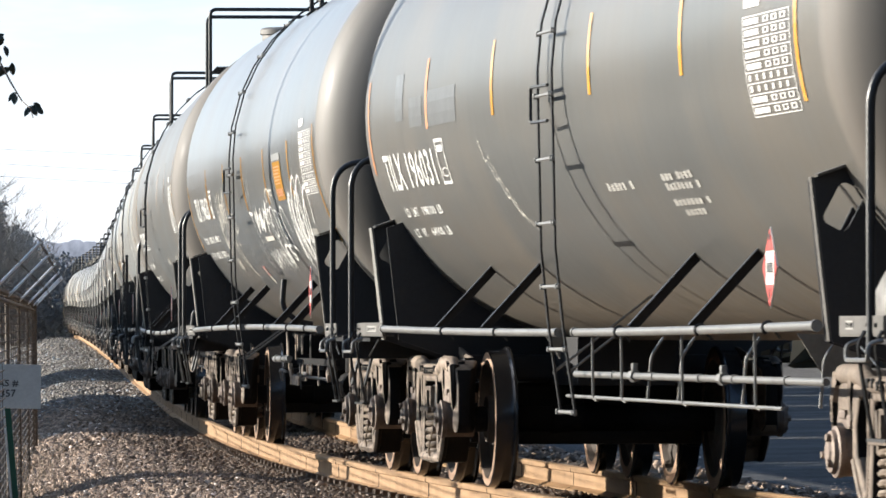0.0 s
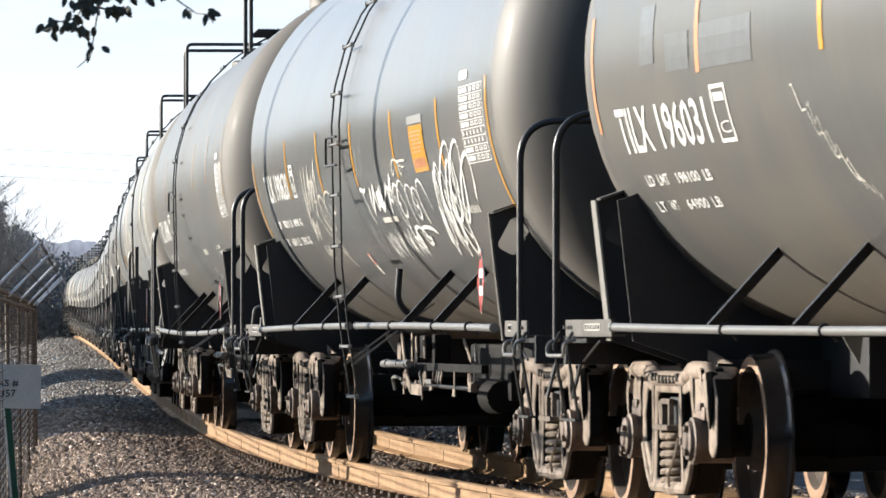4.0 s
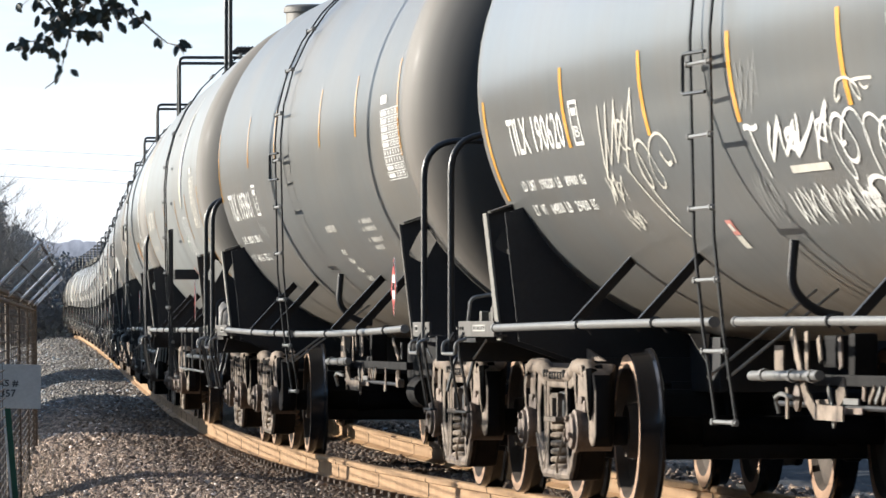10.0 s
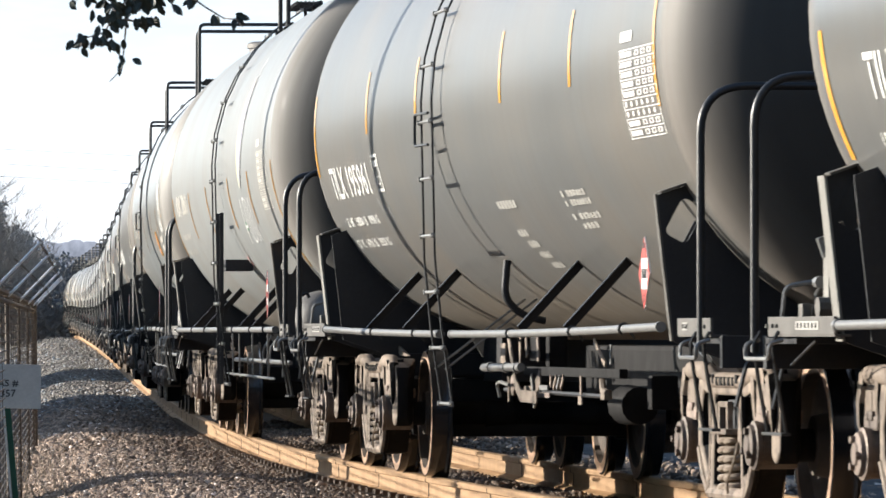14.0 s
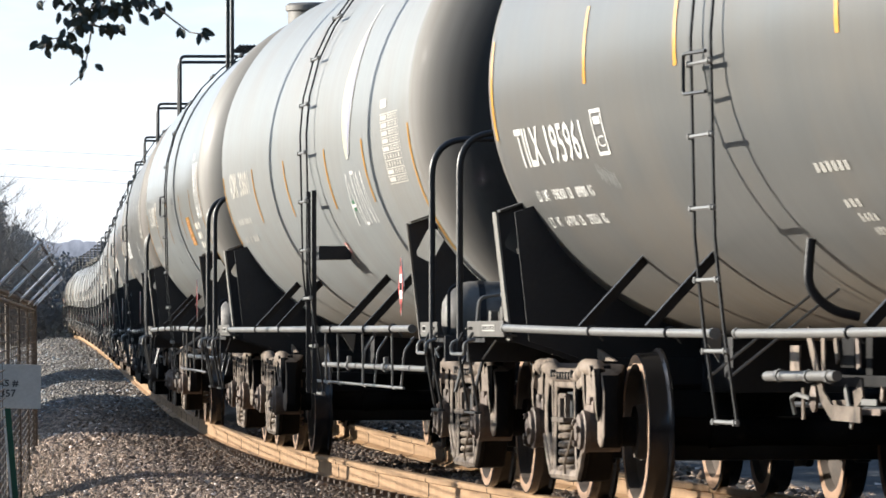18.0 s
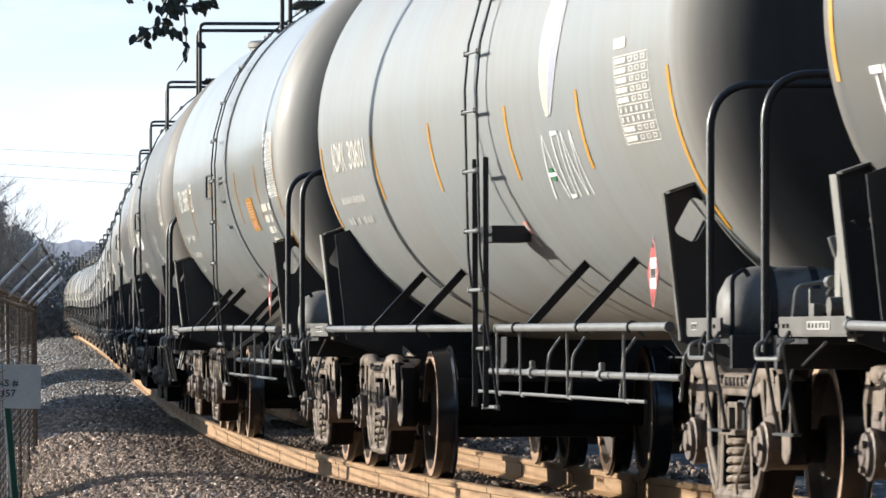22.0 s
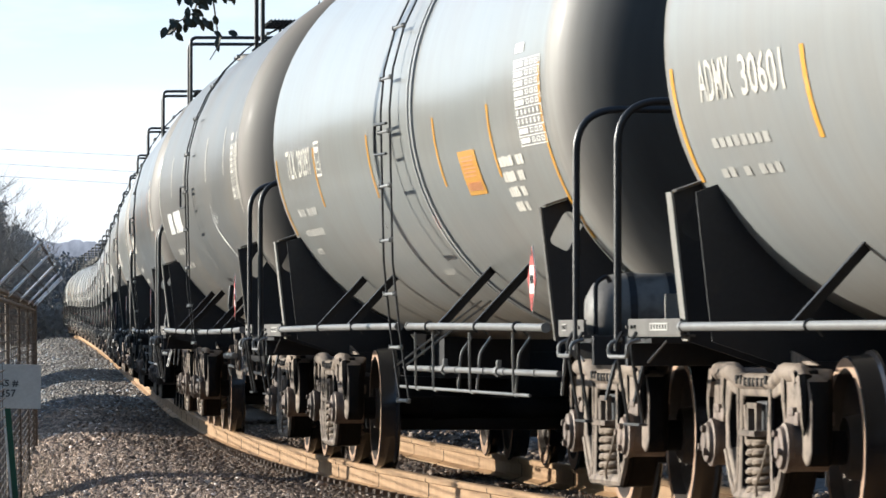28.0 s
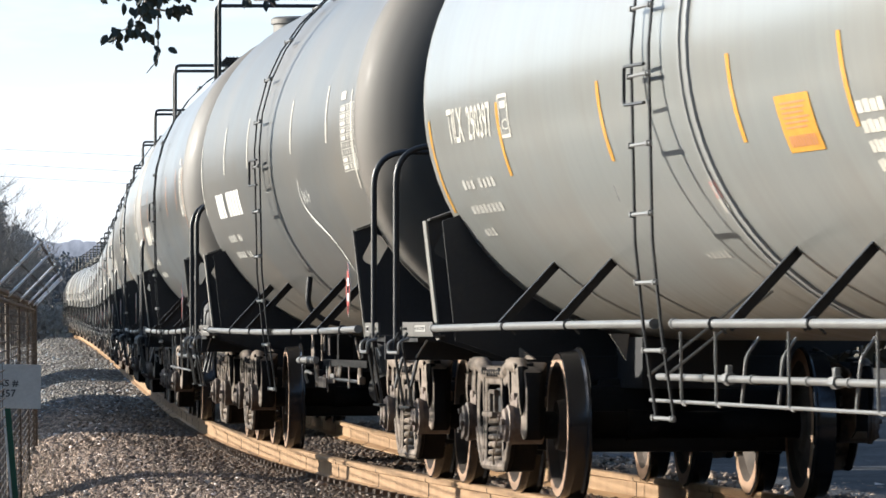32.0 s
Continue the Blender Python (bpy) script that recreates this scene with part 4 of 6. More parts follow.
def orange_notice(car, u0, u1, t0, t1):
    bm = bmesh.new()
    patch(bm, u0, u1, t0, t1, 0.005)
    panel = mark("notice_panel", car, bm, M_YELLOW, "orange notice panel")
    w, h = u1 - u0, t1 - t0
    bm = bmesh.new()
    for i in range(6):
        patch(bm, u0 + w * 0.14, u1 - w * (0.12 + 0.06 * (i % 3)), t0 + h * (0.12 + 0.085 * i), t0 + h * (0.155 + 0.085 * i), 0.008)
    for i in range(9):
        patch(bm, u0 + w * (0.12 + 0.088 * i), u0 + w * (0.175 + 0.088 * i), t0 + h * 0.70, t0 + h * 0.90, 0.008)
    part("notice_print", bm, M_ORANGE, panel, "bars of small print")


def red_tag(car, u, t):
    bm = bmesh.new()
    patch(bm, u + 0.07, u - 0.07, t, t - 3.6)
    tag = mark("safety_tag", car, bm, M_PINK, "small faded red and white tag")
    bm = bmesh.new()
    patch(bm, u + 0.07, u - 0.07, t - 3.8, t - 7.0)
    patch(bm, u + 0.04, u - 0.04, t - 0.8, t - 2.6, 0.007)
    part("tag_print", bm, M_PALE, tag)


def placard(car, s, u=-6.83):
    """The red and white hazard diamond by the bolster near the front end of the car."""
    holder = new("hazard_placard")
    holder.parent = car
    holder.matrix_basis = pose(u, s * 1.50, 1.33, 0, 0, -1.5 * s)
    bm = bmesh.new()
    plate(bm, [[(0.0, 0.193), (0.193, 0.0), (0.0, -0.193), (-0.193, 0.0)]], lambda a, b, d: (a, s * d, b), 0.006)
    part("placard_plate", bm, M_WHITE, holder, "white diamond plate")
    for sg in (1, -1):
        bm = bmesh.new()
        plate(bm, [[(0.0, sg * 0.185), (0.105, sg * 0.08), (-0.105, sg * 0.08)]], lambda a, b, d: (a, s * (0.007 + d), b), 0.002)
        part("red_field", bm, M_RED, holder, "red corner field")
    bm = bmesh.new()
    for k in range(4):
        box(bm, (-0.066 + 0.044 * k, s * 0.008, 0.0), (0.018, 0.002, 0.05))
    box(bm, (0, s * 0.010, 0.145), (0.05, 0.002, 0.03))
    box(bm, (0, s * 0.010, -0.125), (0.022, 0.002, 0.05))
    part("placard_print", bm, M_BLACK, holder, "dark print bars")
    for sg in (1, -1):
        for tip in (1,):
            bm = bmesh.new()
            plate(bm, [[(sg * 0.19, 0.0), (sg * 0.115, 0.075), (sg * 0.115, -0.075)]], lambda a, b, d: (a, s * (0.007 + d), b), 0.002)
            part("red_field", bm, M_RED, holder, "red corner field")


# ---- gear that only some cars carry ----
def reservoir(car):
    bm = bmesh.new()
    prof = [(1.36, 0.02), (1.35, 0.10), (1.31, 0.17), (1.25, 0.21), (1.18, 0.225), (0.86, 0.225), (0.79, 0.21), (0.73, 0.17), (0.69, 0.1), (0.68, 0.02)]
    lathe(bm, prof, "y", 28, (-7.86, 0, 1.13))
    part("air_reservoir", bm, M_DOME, car, "grey domed air reservoir", True)
    for w in (0.88, 1.10):
        bm = bmesh.new()
        lathe(bm, [(w, 0.231), (w + 0.04, 0.231)], "y", 28, (-7.86, 0, 1.13), caps=False)
        box(bm, (-7.86, w + 0.025, 0.95), (0.10, 0.06, 0.14))
        part("reservoir_strap", bm, M_BLACK, car)
    bm = bmesh.new()
    tube(bm, rounded([(-8.25, 1.36, 1.0), (-8.25, 1.36, 1.30), (-8.25, 1.30, 1.34), (-8.25, 1.28, 1.30)], 0.03), 0.013, 6)
    part("hand_lever", bm, M_BLACK, car)
    bm = bmesh.new()
    box(bm, (-8.3, 0.95, 1.12), (0.03, 0.07, 0.24))
    part("release_bracket", bm, M_SILL, car)


def brake_gear(car):
    bm = bmesh.new()
    box(bm, (8.02, 1.18, 1.03), (0.34, 0.42, 0.05), bevel=0.01)
    box(bm, (8.0, 1.16, 1.17), (0.12, 0.09, 0.24), bevel=0.015)
    box(bm, (8.04, 1.05, 1.24), (0.10, 0.07, 0.34), bevel=0.012)
    tube(bm, [(7.9, 1.24, 1.14), (7.9, 1.32, 1.14)], 0.05, 10)
    tube(bm, [(8.1, 1.05, 1.12), (8.1, 1.3, 1.12)], 0.035, 10)
    tube(bm, rounded([(7.95, 0.98, 1.05), (7.95, 0.98, 1.38), (7.95, 1.10, 1.40)], 0.05), 0.016, 6)
    tube(bm, rounded([(8.12, 1.26, 1.02), (8.12, 1.27, 1.22), (8.12, 1.20, 1.25)], 0.04), 0.014, 6)
    box(bm, (8.05, 1.34, 1.09), (0.08, 0.05, 0.14), bevel=0.012)
    part("brake_gear", bm, M_SILL_DARK, car, "grimy brake valve and levers")
    bm = bmesh.new()
    box(bm, (8.02, 1.10, 1.36), (0.16, 0.12, 0.22), bevel=0.02)
    box(bm, (7.98, 1.22, 1.30), (0.10, 0.08, 0.30), bevel=0.015)
    part("valve_body", bm, M_SILL, car, "grimy grey valve casting")
    for k, (w, z) in enumerate(((1.16, 1.45), (1.05, 1.47), (1.25, 1.38))):
        bm = bmesh.new()
        tube(bm, [(8.0, w, z), (8.0, w + 0.03, z + 0.09)], 0.022, 8)
        tube(bm, [(8.1, w, z - 0.12), (8.16, w, z - 0.12)], 0.03, 8)
        part("valve_cap", bm, (M_SILL_DARK, M_CAST, M_RAILPIPE)[k], car)
    bm = bmesh.new()
    tube(bm, rounded([(8.2, 1.42, 1.05), (8.2, 1.40, 1.24), (8.2, 1.22, 1.27), (8.2, 1.05, 1.20)], 0.04), 0.012, 6)
    part("brake_pipe", bm, M_RAILPIPE, car)


def pipe_rack(car, s=1):
    """The long pipe slung under the handrail on hangers, front half of the car."""
    bm = bmesh.new()
    tube(bm, [(0.35, s * 1.30, 0.79), (-6.5, s * 1.30, 0.79)], 0.019, 12)
    for u in (-0.9, -2.1, -3.4, -4.3, -5.6):
        tube(bm, [(u - 0.02, s * 1.30, 0.79), (u + 0.02, s * 1.30, 0.79)], 0.025, 12)
    for u in (-1.5, -4.0):
        tube(bm, [(u - 0.05, s * 1.30, 0.79), (u + 0.05, s * 1.30, 0.79)], 0.034, 6)
        box(bm, (u, s * 1.30, 0.83), (0.05, 0.03, 0.06), bevel=0.008)
    part("brake_pipe", bm, M_RAILPIPE, car, "grey pipe with couplings", True)
    bm = bmesh.new()
    tube(bm, [(0.15, s * 1.385, 0.668), (-5.9, s * 1.385, 0.660)], 0.010, 8)
    part("lower_rod", bm, M_RAILPIPE, car)
    for u in (-0.75, -1.65, -3.4, -5.3):
        bm = bmesh.new()
        tube(bm, rounded([(u, s * 1.40, 1.03), (u, s * 1.395, 0.66), (u - 0.05, s * 1.38, 0.65)], 0.02, 3), 0.0078, 7)
        part("rack_hanger", bm, M_RAILPIPE, car)
        bm = bmesh.new()
        tube(bm, rounded([(u - 0.5, s * 1.09, 1.0), (u - 0.5, s * 1.16, 0.90), (u - 0.5, s * 1.18, 0.66)], 0.03, 3), 0.0085, 7)
        part("rack_hanger", bm, M_RAILPIPE, car)


def strap(car, name, pts, wide, m):
    """A flat bar bent through the given points, its broad side outwards."""
    bm = bmesh.new()
    rows = []
    for i, p in enumerate(pts):
        d = (Vector(pts[min(i + 1, len(pts) - 1)]) - Vector(pts[max(i - 1, 0)])).normalized()
        e = Vector((d.z, 0, -d.x))
        e = (e.normalized() if e.length > 0.05 else Vector((1, 0, 0))) * wide / 2
        t = Vector((0, 0.005, 0))
        rows.append([bm.verts.new(Vector(p) + v) for v in (-e - t, e - t, e + t, -e + t)])
    for A, B_ in zip(rows, rows[1:]):
        for k in range(4):
            bm.faces.new((A[k], A[(k + 1) % 4], B_[(k + 1) % 4], B_[k]))
    bm.faces.new(rows[0]); bm.faces.new(rows[-1])
    part(name, bm, m, car)


def outlet_gear(car, s=1):
    """Bottom outlet, brake cylinder, rods and levers hung under the middle of the car."""
    bm = bmesh.new()
    box(bm, (-1.4, s * 1.0, 0.79), (3.6, 0.05, 0.055), bevel=0.008)
    part("gear_beam", bm, M_GREASE_SHADE, car)
    bm = bmesh.new()
    box(bm, (-1.6, s * 0.45, 0.80), (4.4, 0.30, 0.30), bevel=0.03)
    part("gear_beam", bm, M_GREASE_SHADE, car)
    bm = bmesh.new()
    lathe(bm, [(-2.5, 0.02), (-2.48, 0.11), (-2.05, 0.12), (-2.0, 0.05), (-1.5, 0.03)], "x", 16, (0, s * 0.78, 0.60))
    part("brake_cylinder", bm, M_GREASE_SHADE, car, "", True)
    bm = bmesh.new()
    tube(bm, [(1.3, s * 1.14, 0.805), (-0.25, s * 1.14, 0.815)], 0.026, 10)
    for k in (1.0, 0.35, -0.1):
        tube(bm, [(k - 0.03, s * 1.14, 0.81), (k + 0.03, s * 1.14, 0.81)], 0.034, 8)
    part("outlet_pipe", bm, M_RAILPIPE, car, "dusty grey outlet pipe", True)
    strap(car, "gear_strap", [(0.54, s * 1.10, 1.03), (0.22, s * 1.10, 0.71), (0.06, s * 1.09, 0.635), (-0.5, s * 1.08, 0.63)], 0.075, M_CAST)
    strap(car, "gear_strap", [(0.56, s * 1.02, 1.03), (0.54, s * 1.02, 0.80)], 0.07, M_CAST)
    strap(car, "gear_strap", [(1.05, s * 1.05, 0.96), (1.05, s * 1.05, 0.83)], 0.20, M_CAST)
    for k, (u0, z0, u1, z1, wd) in enumerate(((0.96, 0.75, 0.96, 0.59, 0.05), (0.04, 0.76, -0.10, 0.57, 0.05), (-0.32, 0.76, -0.16, 0.69, 0.10), (-0.74, 0.76, -0.72, 0.70, 0.05), (-0.95, 0.76, -0.84, 0.69, 0.03), (-1.08, 0.76, -0.97, 0.69, 0.03), (-1.22, 0.76, -1.12, 0.69, 0.04), (-1.88, 0.77, -1.88, 0.66, 0.05), (-1.85, 0.65, -1.85, 0.60, 0.12), (-0.30, 0.69, -0.62, 0.69, 0.03), (0.30, 0.68, 0.0, 0.685, 0.025), (-0.1, 0.64, -0.7, 0.645, 0.03), (-2.35, 0.98, -2.75, 0.84, 0.03), (-2.95, 0.96, -2.95, 0.84, 0.03), (0.25, 1.0, 0.20, 0.88, 0.06), (-0.22, 1.0, -0.25, 0.85, 0.07))):
        strap(car, "gear_hanger", [(u0, s * 1.03, z0), (u1, s * 1.03, z1)], wd, (M_CAST, M_RAILPIPE, M_CAST, M_CAP)[k % 4])
    bm = bmesh.new()
    tube(bm, [(1.3, s * 1.0, 0.665), (-2.6, s * 1.0, 0.655)], 0.014, 8)
    part("brake_rod", bm, M_BLACK, car)
    bm = bmesh.new()
    tube(bm, rounded([(0.75, s * 1.12, 0.62), (0.75, s * 1.14, 0.70), (0.62, s * 1.14, 0.72), (0.5, s * 1.1, 0.70)], 0.03), 0.012, 6)
    part("brake_lever", bm, M_RAILPIPE, car)
    bm = bmesh.new()
    tube(bm, rounded([(-2.45, s * 1.0, 0.75), (-2.6, s * 1.02, 0.69), (-2.75, s * 1.02, 0.68)], 0.03), 0.018, 6)
    box(bm, (-2.66, s * 1.01, 0.665), (0.14, 0.05, 0.06), bevel=0.012)
    part("brake_lever", bm, M_CAST, car)
    for u, w, z, d in ((0.1, 0.95, 0.93, (0.30, 0.12, 0.16)), (-0.15, 0.9, 0.90, (0.14, 0.12, 0.24)), (-2.9, 0.72, 0.68, (0.16, 0.16, 0.20))):
        bm = bmesh.new()
        box(bm, (u, s * w, z), d, bevel=0.02)
        part("valve_box", bm, M_GREASE_SHADE, car)
    bm = bmesh.new()
    lathe(bm, [(1.04, 0.035), (1.045, 0.07), (1.06, 0.07), (1.07, 0.035)], "y", 16, (0.62, 0, 0.70))
    part("hand_wheel", bm, M_CAP, car)
    bm = bmesh.new()
    tube(bm, rounded([(0.30, s * 1.14, 1.48), (0.30, s * 1.16, 1.24), (0.30, s * 1.04, 1.13), (0.30, s * 0.90, 1.10)], 0.10, 6), 0.024, 10)
    part("vent_pipe", bm, M_BLACK, car, "black bent pipe", True)


def ladder_rods(car, at, s=1):
    """Two thin stays from the foot of the ladder up to the tank's belly; at: where the ladder stands."""
    for du in (-0.24, 0.24):
        bm = bmesh.new()
        tube(bm, [(at + du, s * 1.485, 0.80), (at + du + 0.30, s * 0.86, 1.24)], 0.0085, 6)
        part("ladder_stay", bm, M_RAILPIPE, car)


def skid_plates(car, at=-4.1):
    bm = bmesh.new()
    plate(bm, [[(0.44, 1.0), (0.94, 1.02), (0.80, 0.80), (0.60, 0.80)]], lambda a, b, d: (at + d, a, b), 0.012)
    part("skid_plate", bm, M_SILL, car, "pale tapered plate under the tank")
    bm = bmesh.new()
    plate(bm, [[(0.58, 1.02), (0.70, 1.02), (0.60, 0.86)]], lambda a, b, d: (5.0 + d, a, b), 0.012)
    part("skid_plate", bm, M_SILL, car)


def wide_ladder(car, s=1):
    """Flat side plates on the lower ladder and a black step box against the tank."""
    for du in (-0.22, 0.22):
        bm = bmesh.new()
        box(bm, (-0.85 + du, s * 1.515, 1.33), (0.012, 0.034, 1.50), bevel=0.003)
        part("ladder_plate", bm, M_BLACK, car)
    bm = bmesh.new()
    box(bm, (-0.85, s * 1.36, 1.62), (0.46, 0.24, 0.10), bevel=0.006)
    part("ladder_step", bm, M_BLACK, car)


def set_paint(car, k):
    for o in car.children:
        if o.name.startswith("tank_shell"):
            o.material_slots[0].link = "OBJECT"
            o.material_slots[0].material = M_TANK[k]


M_SCRUB = surface("scrubbed_paint", (0.185, 0.19, 0.195), (0.14, 0.142, 0.142), 0.33, bump=0.03, big=3.0)
M_SEAM_LIGHT = surface("pale_seam_band", (0.36, 0.36, 0.35), (0.26, 0.26, 0.25), 0.35, bump=0.05)


def ends(car, kind="yellow", t0=-4, t1=-27, rt0=2, rt1=-32):
    strip(car, 7.07, t0, t1, kind, 0.07)
    strip(car, -7.13, rt0, rt1, kind, 0.07)


def dress(i, car):
    """What sets each car apart, from the front of the train."""
    name = "ZABCDEF"[i] if i < 7 else ""
    if name == "A":
        set_paint(car, 0)
        for u, k in ((-1.32, "yellow"), (-4.0, "yellow"), (2.02, "yellow"), (4.65, "orange")):
            strip(car, u, 10.2, -6.7, k)
        strip(car, 7.24, 8, -15.6, "orange", 0.06)
        strip(car, -6.86, 12, -15.5, "yellow", 0.075)
        data_panel(car, -5.62, -6.72, 1.4, -16.8, M_WHITE)
        number(car, "TILX 196031", 6.80, 4.62, -11.2, -20.4, M_WHITE, (4.46, 4.12, -9.4, -20.6), "C")
        words("load_limit", car, "LD LMT  198100 LB", 6.56, 5.0, -25.2, -27.6, M_WHITE, 0.02)
        words("light_weight", car, "LT WT  64900 LB", 6.62, 5.1, -31.0, -33.4, M_WHITE, 0.02)
        bars(car, -1.05, -1.85, -25.6, -27.4, 7)
        bars(car, -2.7, -3.55, -25.0, -26.5, 8)
        bars(car, -2.7, -3.65, -27.2, -28.7, 9)
        bars(car, -2.7, -3.7, -30.8, -32.2, 9)
        bars(car, -2.85, -3.4, -33.2, -34.6, 5)
        slashes(car, [[(2.75 - 0.035 * k, -12 - 0.95 * k + 1.2 * math.sin(k * 1.3)) for k in range(22)], [(2.5 - 0.03 * k, -16 - 0.9 * k + 2.0 * math.sin(k * 2.1)) for k in range(16)], [(2.1 - 0.03 * k, -30 - 0.5 * k + 1.5 * math.sin(k * 2.4)) for k in range(9)]], 0.014, M_PALE)
        for u0, u1, t0, t1 in ((6.02, 5.68, 8.0, -3.5), (5.40, 4.85, 1.6, -5.6), (4.62, 3.45, 2.4, -6.2)):
            bm = bmesh.new(); patch(bm, u0, u1, t0, t1, 0.0025); mark("scrubbed_patch", car, bm, M_SCRUB, "paler scrubbed patch of paint")
        reservoir(car); pipe_rack(car); ladder_rods(car, -0.2); skid_plates(car)
    elif name == "B":
        set_paint(car, 2)
        for u in (4.57, 2.34, 0.1, -2.3, -4.76):
            strip(car, u, 0.0, -17)
        ends(car)
        data_panel(car, -5.9, -6.96, 1.0, -16.7, M_WHITE)
        number(car, "TILX 190620", 6.38, 4.66, -8.9, -16.9, M_WHITE, (4.40, 4.15, -7.2, -16.8), "B")
        words("load_limit", car, "LD LMT  198200 LB  89900 KG", 6.44, 4.5, -22.8, -25.2, M_WHITE, 0.02)
        words("light_weight", car, "LT WT  64800 LB  29400 KG", 6.42, 4.5, -28.6, -31.2, M_WHITE, 0.02)
        orange_notice(car, -3.28, -4.0, -5.0, -16.5)
        bm = bmesh.new(); patch(bm, -3.24, -4.0, -2.6, -4.6); mark("paint_patch", car, bm, M_SEAM_LIGHT)
        zigzag(car, 3.70, 2.80, -7, -25, 4, 11, 0.030, M_PALE, 0.10)
        cursive(car, 2.80, 1.95, -15, -27.5, 2, 12, 0.032, M_PALE, -0.1, 1.2)
        zigzag(car, 3.98, 3.50, -23, -31, 3, 13, 0.026, M_PALE)
        zigzag(car, 3.80, 3.50, -32, -37, 3, 15, 0.020, M_PALE, -0.08)
        slashes(car, [[(3.25 - 0.035 * k, -22 - 0.95 * k) for k in range(20)], [(2.9 - 0.022 * k, -24 - 0.9 * k) for k in range(14)]], 0.024, M_PALE)
        slashes(car, [[(0.06 - 0.045 * k, -18.3 + 0.3 * math.sin(k)) for k in range(8)], [(-0.06 - 0.008 * k, -18 - 1.15 * k) for k in range(10)]], 0.040, M_WHITE)
        zigzag(car, -0.42, -0.98, -16.5, -26.5, 2, 3, 0.044, None, 0.05)
        zigzag(car, -1.08, -1.72, -15.2, -26.0, 2, 4, 0.044, None, 0.08)
        cursive(car, -1.78, -3.35, -18.2, -29.0, 5, 5, 0.030, None, -0.15, 0.95)
        zigzag(car, -0.28, -2.05, -30.0, -39.0, 13, 21, 0.034, None, -0.06)
        cursive(car, -2.05, -2.90, -29.8, -35.2, 2, 6, 0.040, None, 0.0, 1.3)
        cursive(car, -2.15, -2.80, -11.8, -16.2, 2, 8, 0.028, M_PALE, 0.0, 1.2)
        cursive(car, -3.85, -5.0, -11.0, -39.5, 4, 9, 0.046, None, -1.5, 1.0)
        cursive(car, -4.40, -5.7, -13.0, -34.0, 3, 14, 0.044, None, -0.9, 1.1)
        cursive(car, -3.7, -4.6, -18.0, -39.0, 4, 17, 0.040, None, -1.2, 0.8)
        zigzag(car, -0.02, -0.45, -3, -17, 3, 31, 0.016, M_SEAM_LIGHT, 0.03)
        zigzag(car, 0.35, 0.0, -26, -38, 4, 33, 0.013, M_SEAM_LIGHT)
        bm = bmesh.new(); patch(bm, -0.62, -1.44, -26.4, -27.9, 0.008); mark("stencil_block", car, bm, M_PALE, "dirty white painted block")
        bars(car, -4.75, -5.65, -26.6, -28.6, 7)
        red_tag(car, 1.48, -36.3)
        outlet_gear(car); ladder_rods(car, 0.5); brake_gear(car); skid_plates(car, -5.2)
    elif name == "C":
        set_paint(car, 3)
        for u in (-4.48, -1.9, 4.2, 1.75):
            strip(car, u, 11.6, -4.4)
        strip(car, 7.08, 9, -13.1, "yellow", 0.07)
        strip(car, -7.2, 12, -12, "yellow", 0.07)
        data_panel(car, -6.15, -7.2, 0.3, -17.3, M_WHITE)
        number(car, "TILX 195961", 6.52, 4.48, -11.3, -19.9, M_WHITE, (4.17, 3.86, -9.8, -19.6), "C")
        words("load_limit", car, "LD LMT  198300 LB  89900 KG", 6.46, 4.75, -25.4, -28.0, M_WHITE, 0.02)
        words("light_weight", car, "LT WT  64700 LB  29350 KG", 6.50, 4.8, -32.0, -34.6, M_WHITE, 0.02)
        bars(car, -0.72, -1.45, -26.4, -28.4, 6)
        bars(car, -3.2, -4.05, -26.0, -27.4, 8)
        bars(car, -3.2, -4.1, -28.2, -29.6, 9)
        bars(car, -3.2, -4.15, -31.6, -33.0, 8)
        bars(car, -3.35, -3.9, -34.0, -35.4, 4)
        for k in range(4):
            bars(car, -0.9 - 0.1 * k, -1.25 - 0.12 * k, -34.0 - 3.2 * k, -35.8 - 3.2 * k, 3 + k)
        slashes(car, [[(4.4 - 0.02 * k, -23 + 2.2 * math.sin(k * 1.9) - 0.1 * k) for k in range(24)]], 0.02, M_SEAM_LIGHT)
        outlet_gear(car); ladder_rods(car, 0.85); brake_gear(car); skid_plates(car, -5.2)
    elif name == "D":
        set_paint(car, 1)
        for u in (4.22, 1.45, -1.78, -4.4):
            strip(car, u, -5.2, -22)
        strip(car, 7.0, -5.5, -28, "yellow", 0.07)
        strip(car, -7.3, -4.5, -38.6, "yellow", 0.08)
        data_panel(car, -5.7, -6.74, -0.6, -18.2, M_PALE)
        number(car, "ADMX 30601", 6.43, 4.62, -4.9, -12.6, M_PALE)
        bars(car, 6.45, 5.2, -19.6, -21.6, 8)
        bars(car, 6.5, 5.2, -25.6, -27.6, 8)
        # leaf-shaped mark in cream and lilac with a white edge, and a block of slanted white outlines under it
        bm = bmesh.new()
        n = 14
        for lo, hi, mt, lift in ((-0.03, 0.03, 2, 0.005), (0.0, 0.0, 0, 0.007)):
            for side, mm in ((0, 0), (1, 1)):
                prev = None
                for i in range(n + 1):
                    v = i / n
                    th = -9.5 + 42 * v
                    wd = 0.56 * math.sin(min(1.0, v * 1.15 + 0.02) * math.pi) ** 0.7 + (0.05 if mt else 0)
                    mid = -3.38 - 0.38 * v
                    e0, e1 = (mid + wd * 0.55, mid - wd * 0.10) if side == 0 else (mid - wd * 0.10, mid - wd * 0.55)
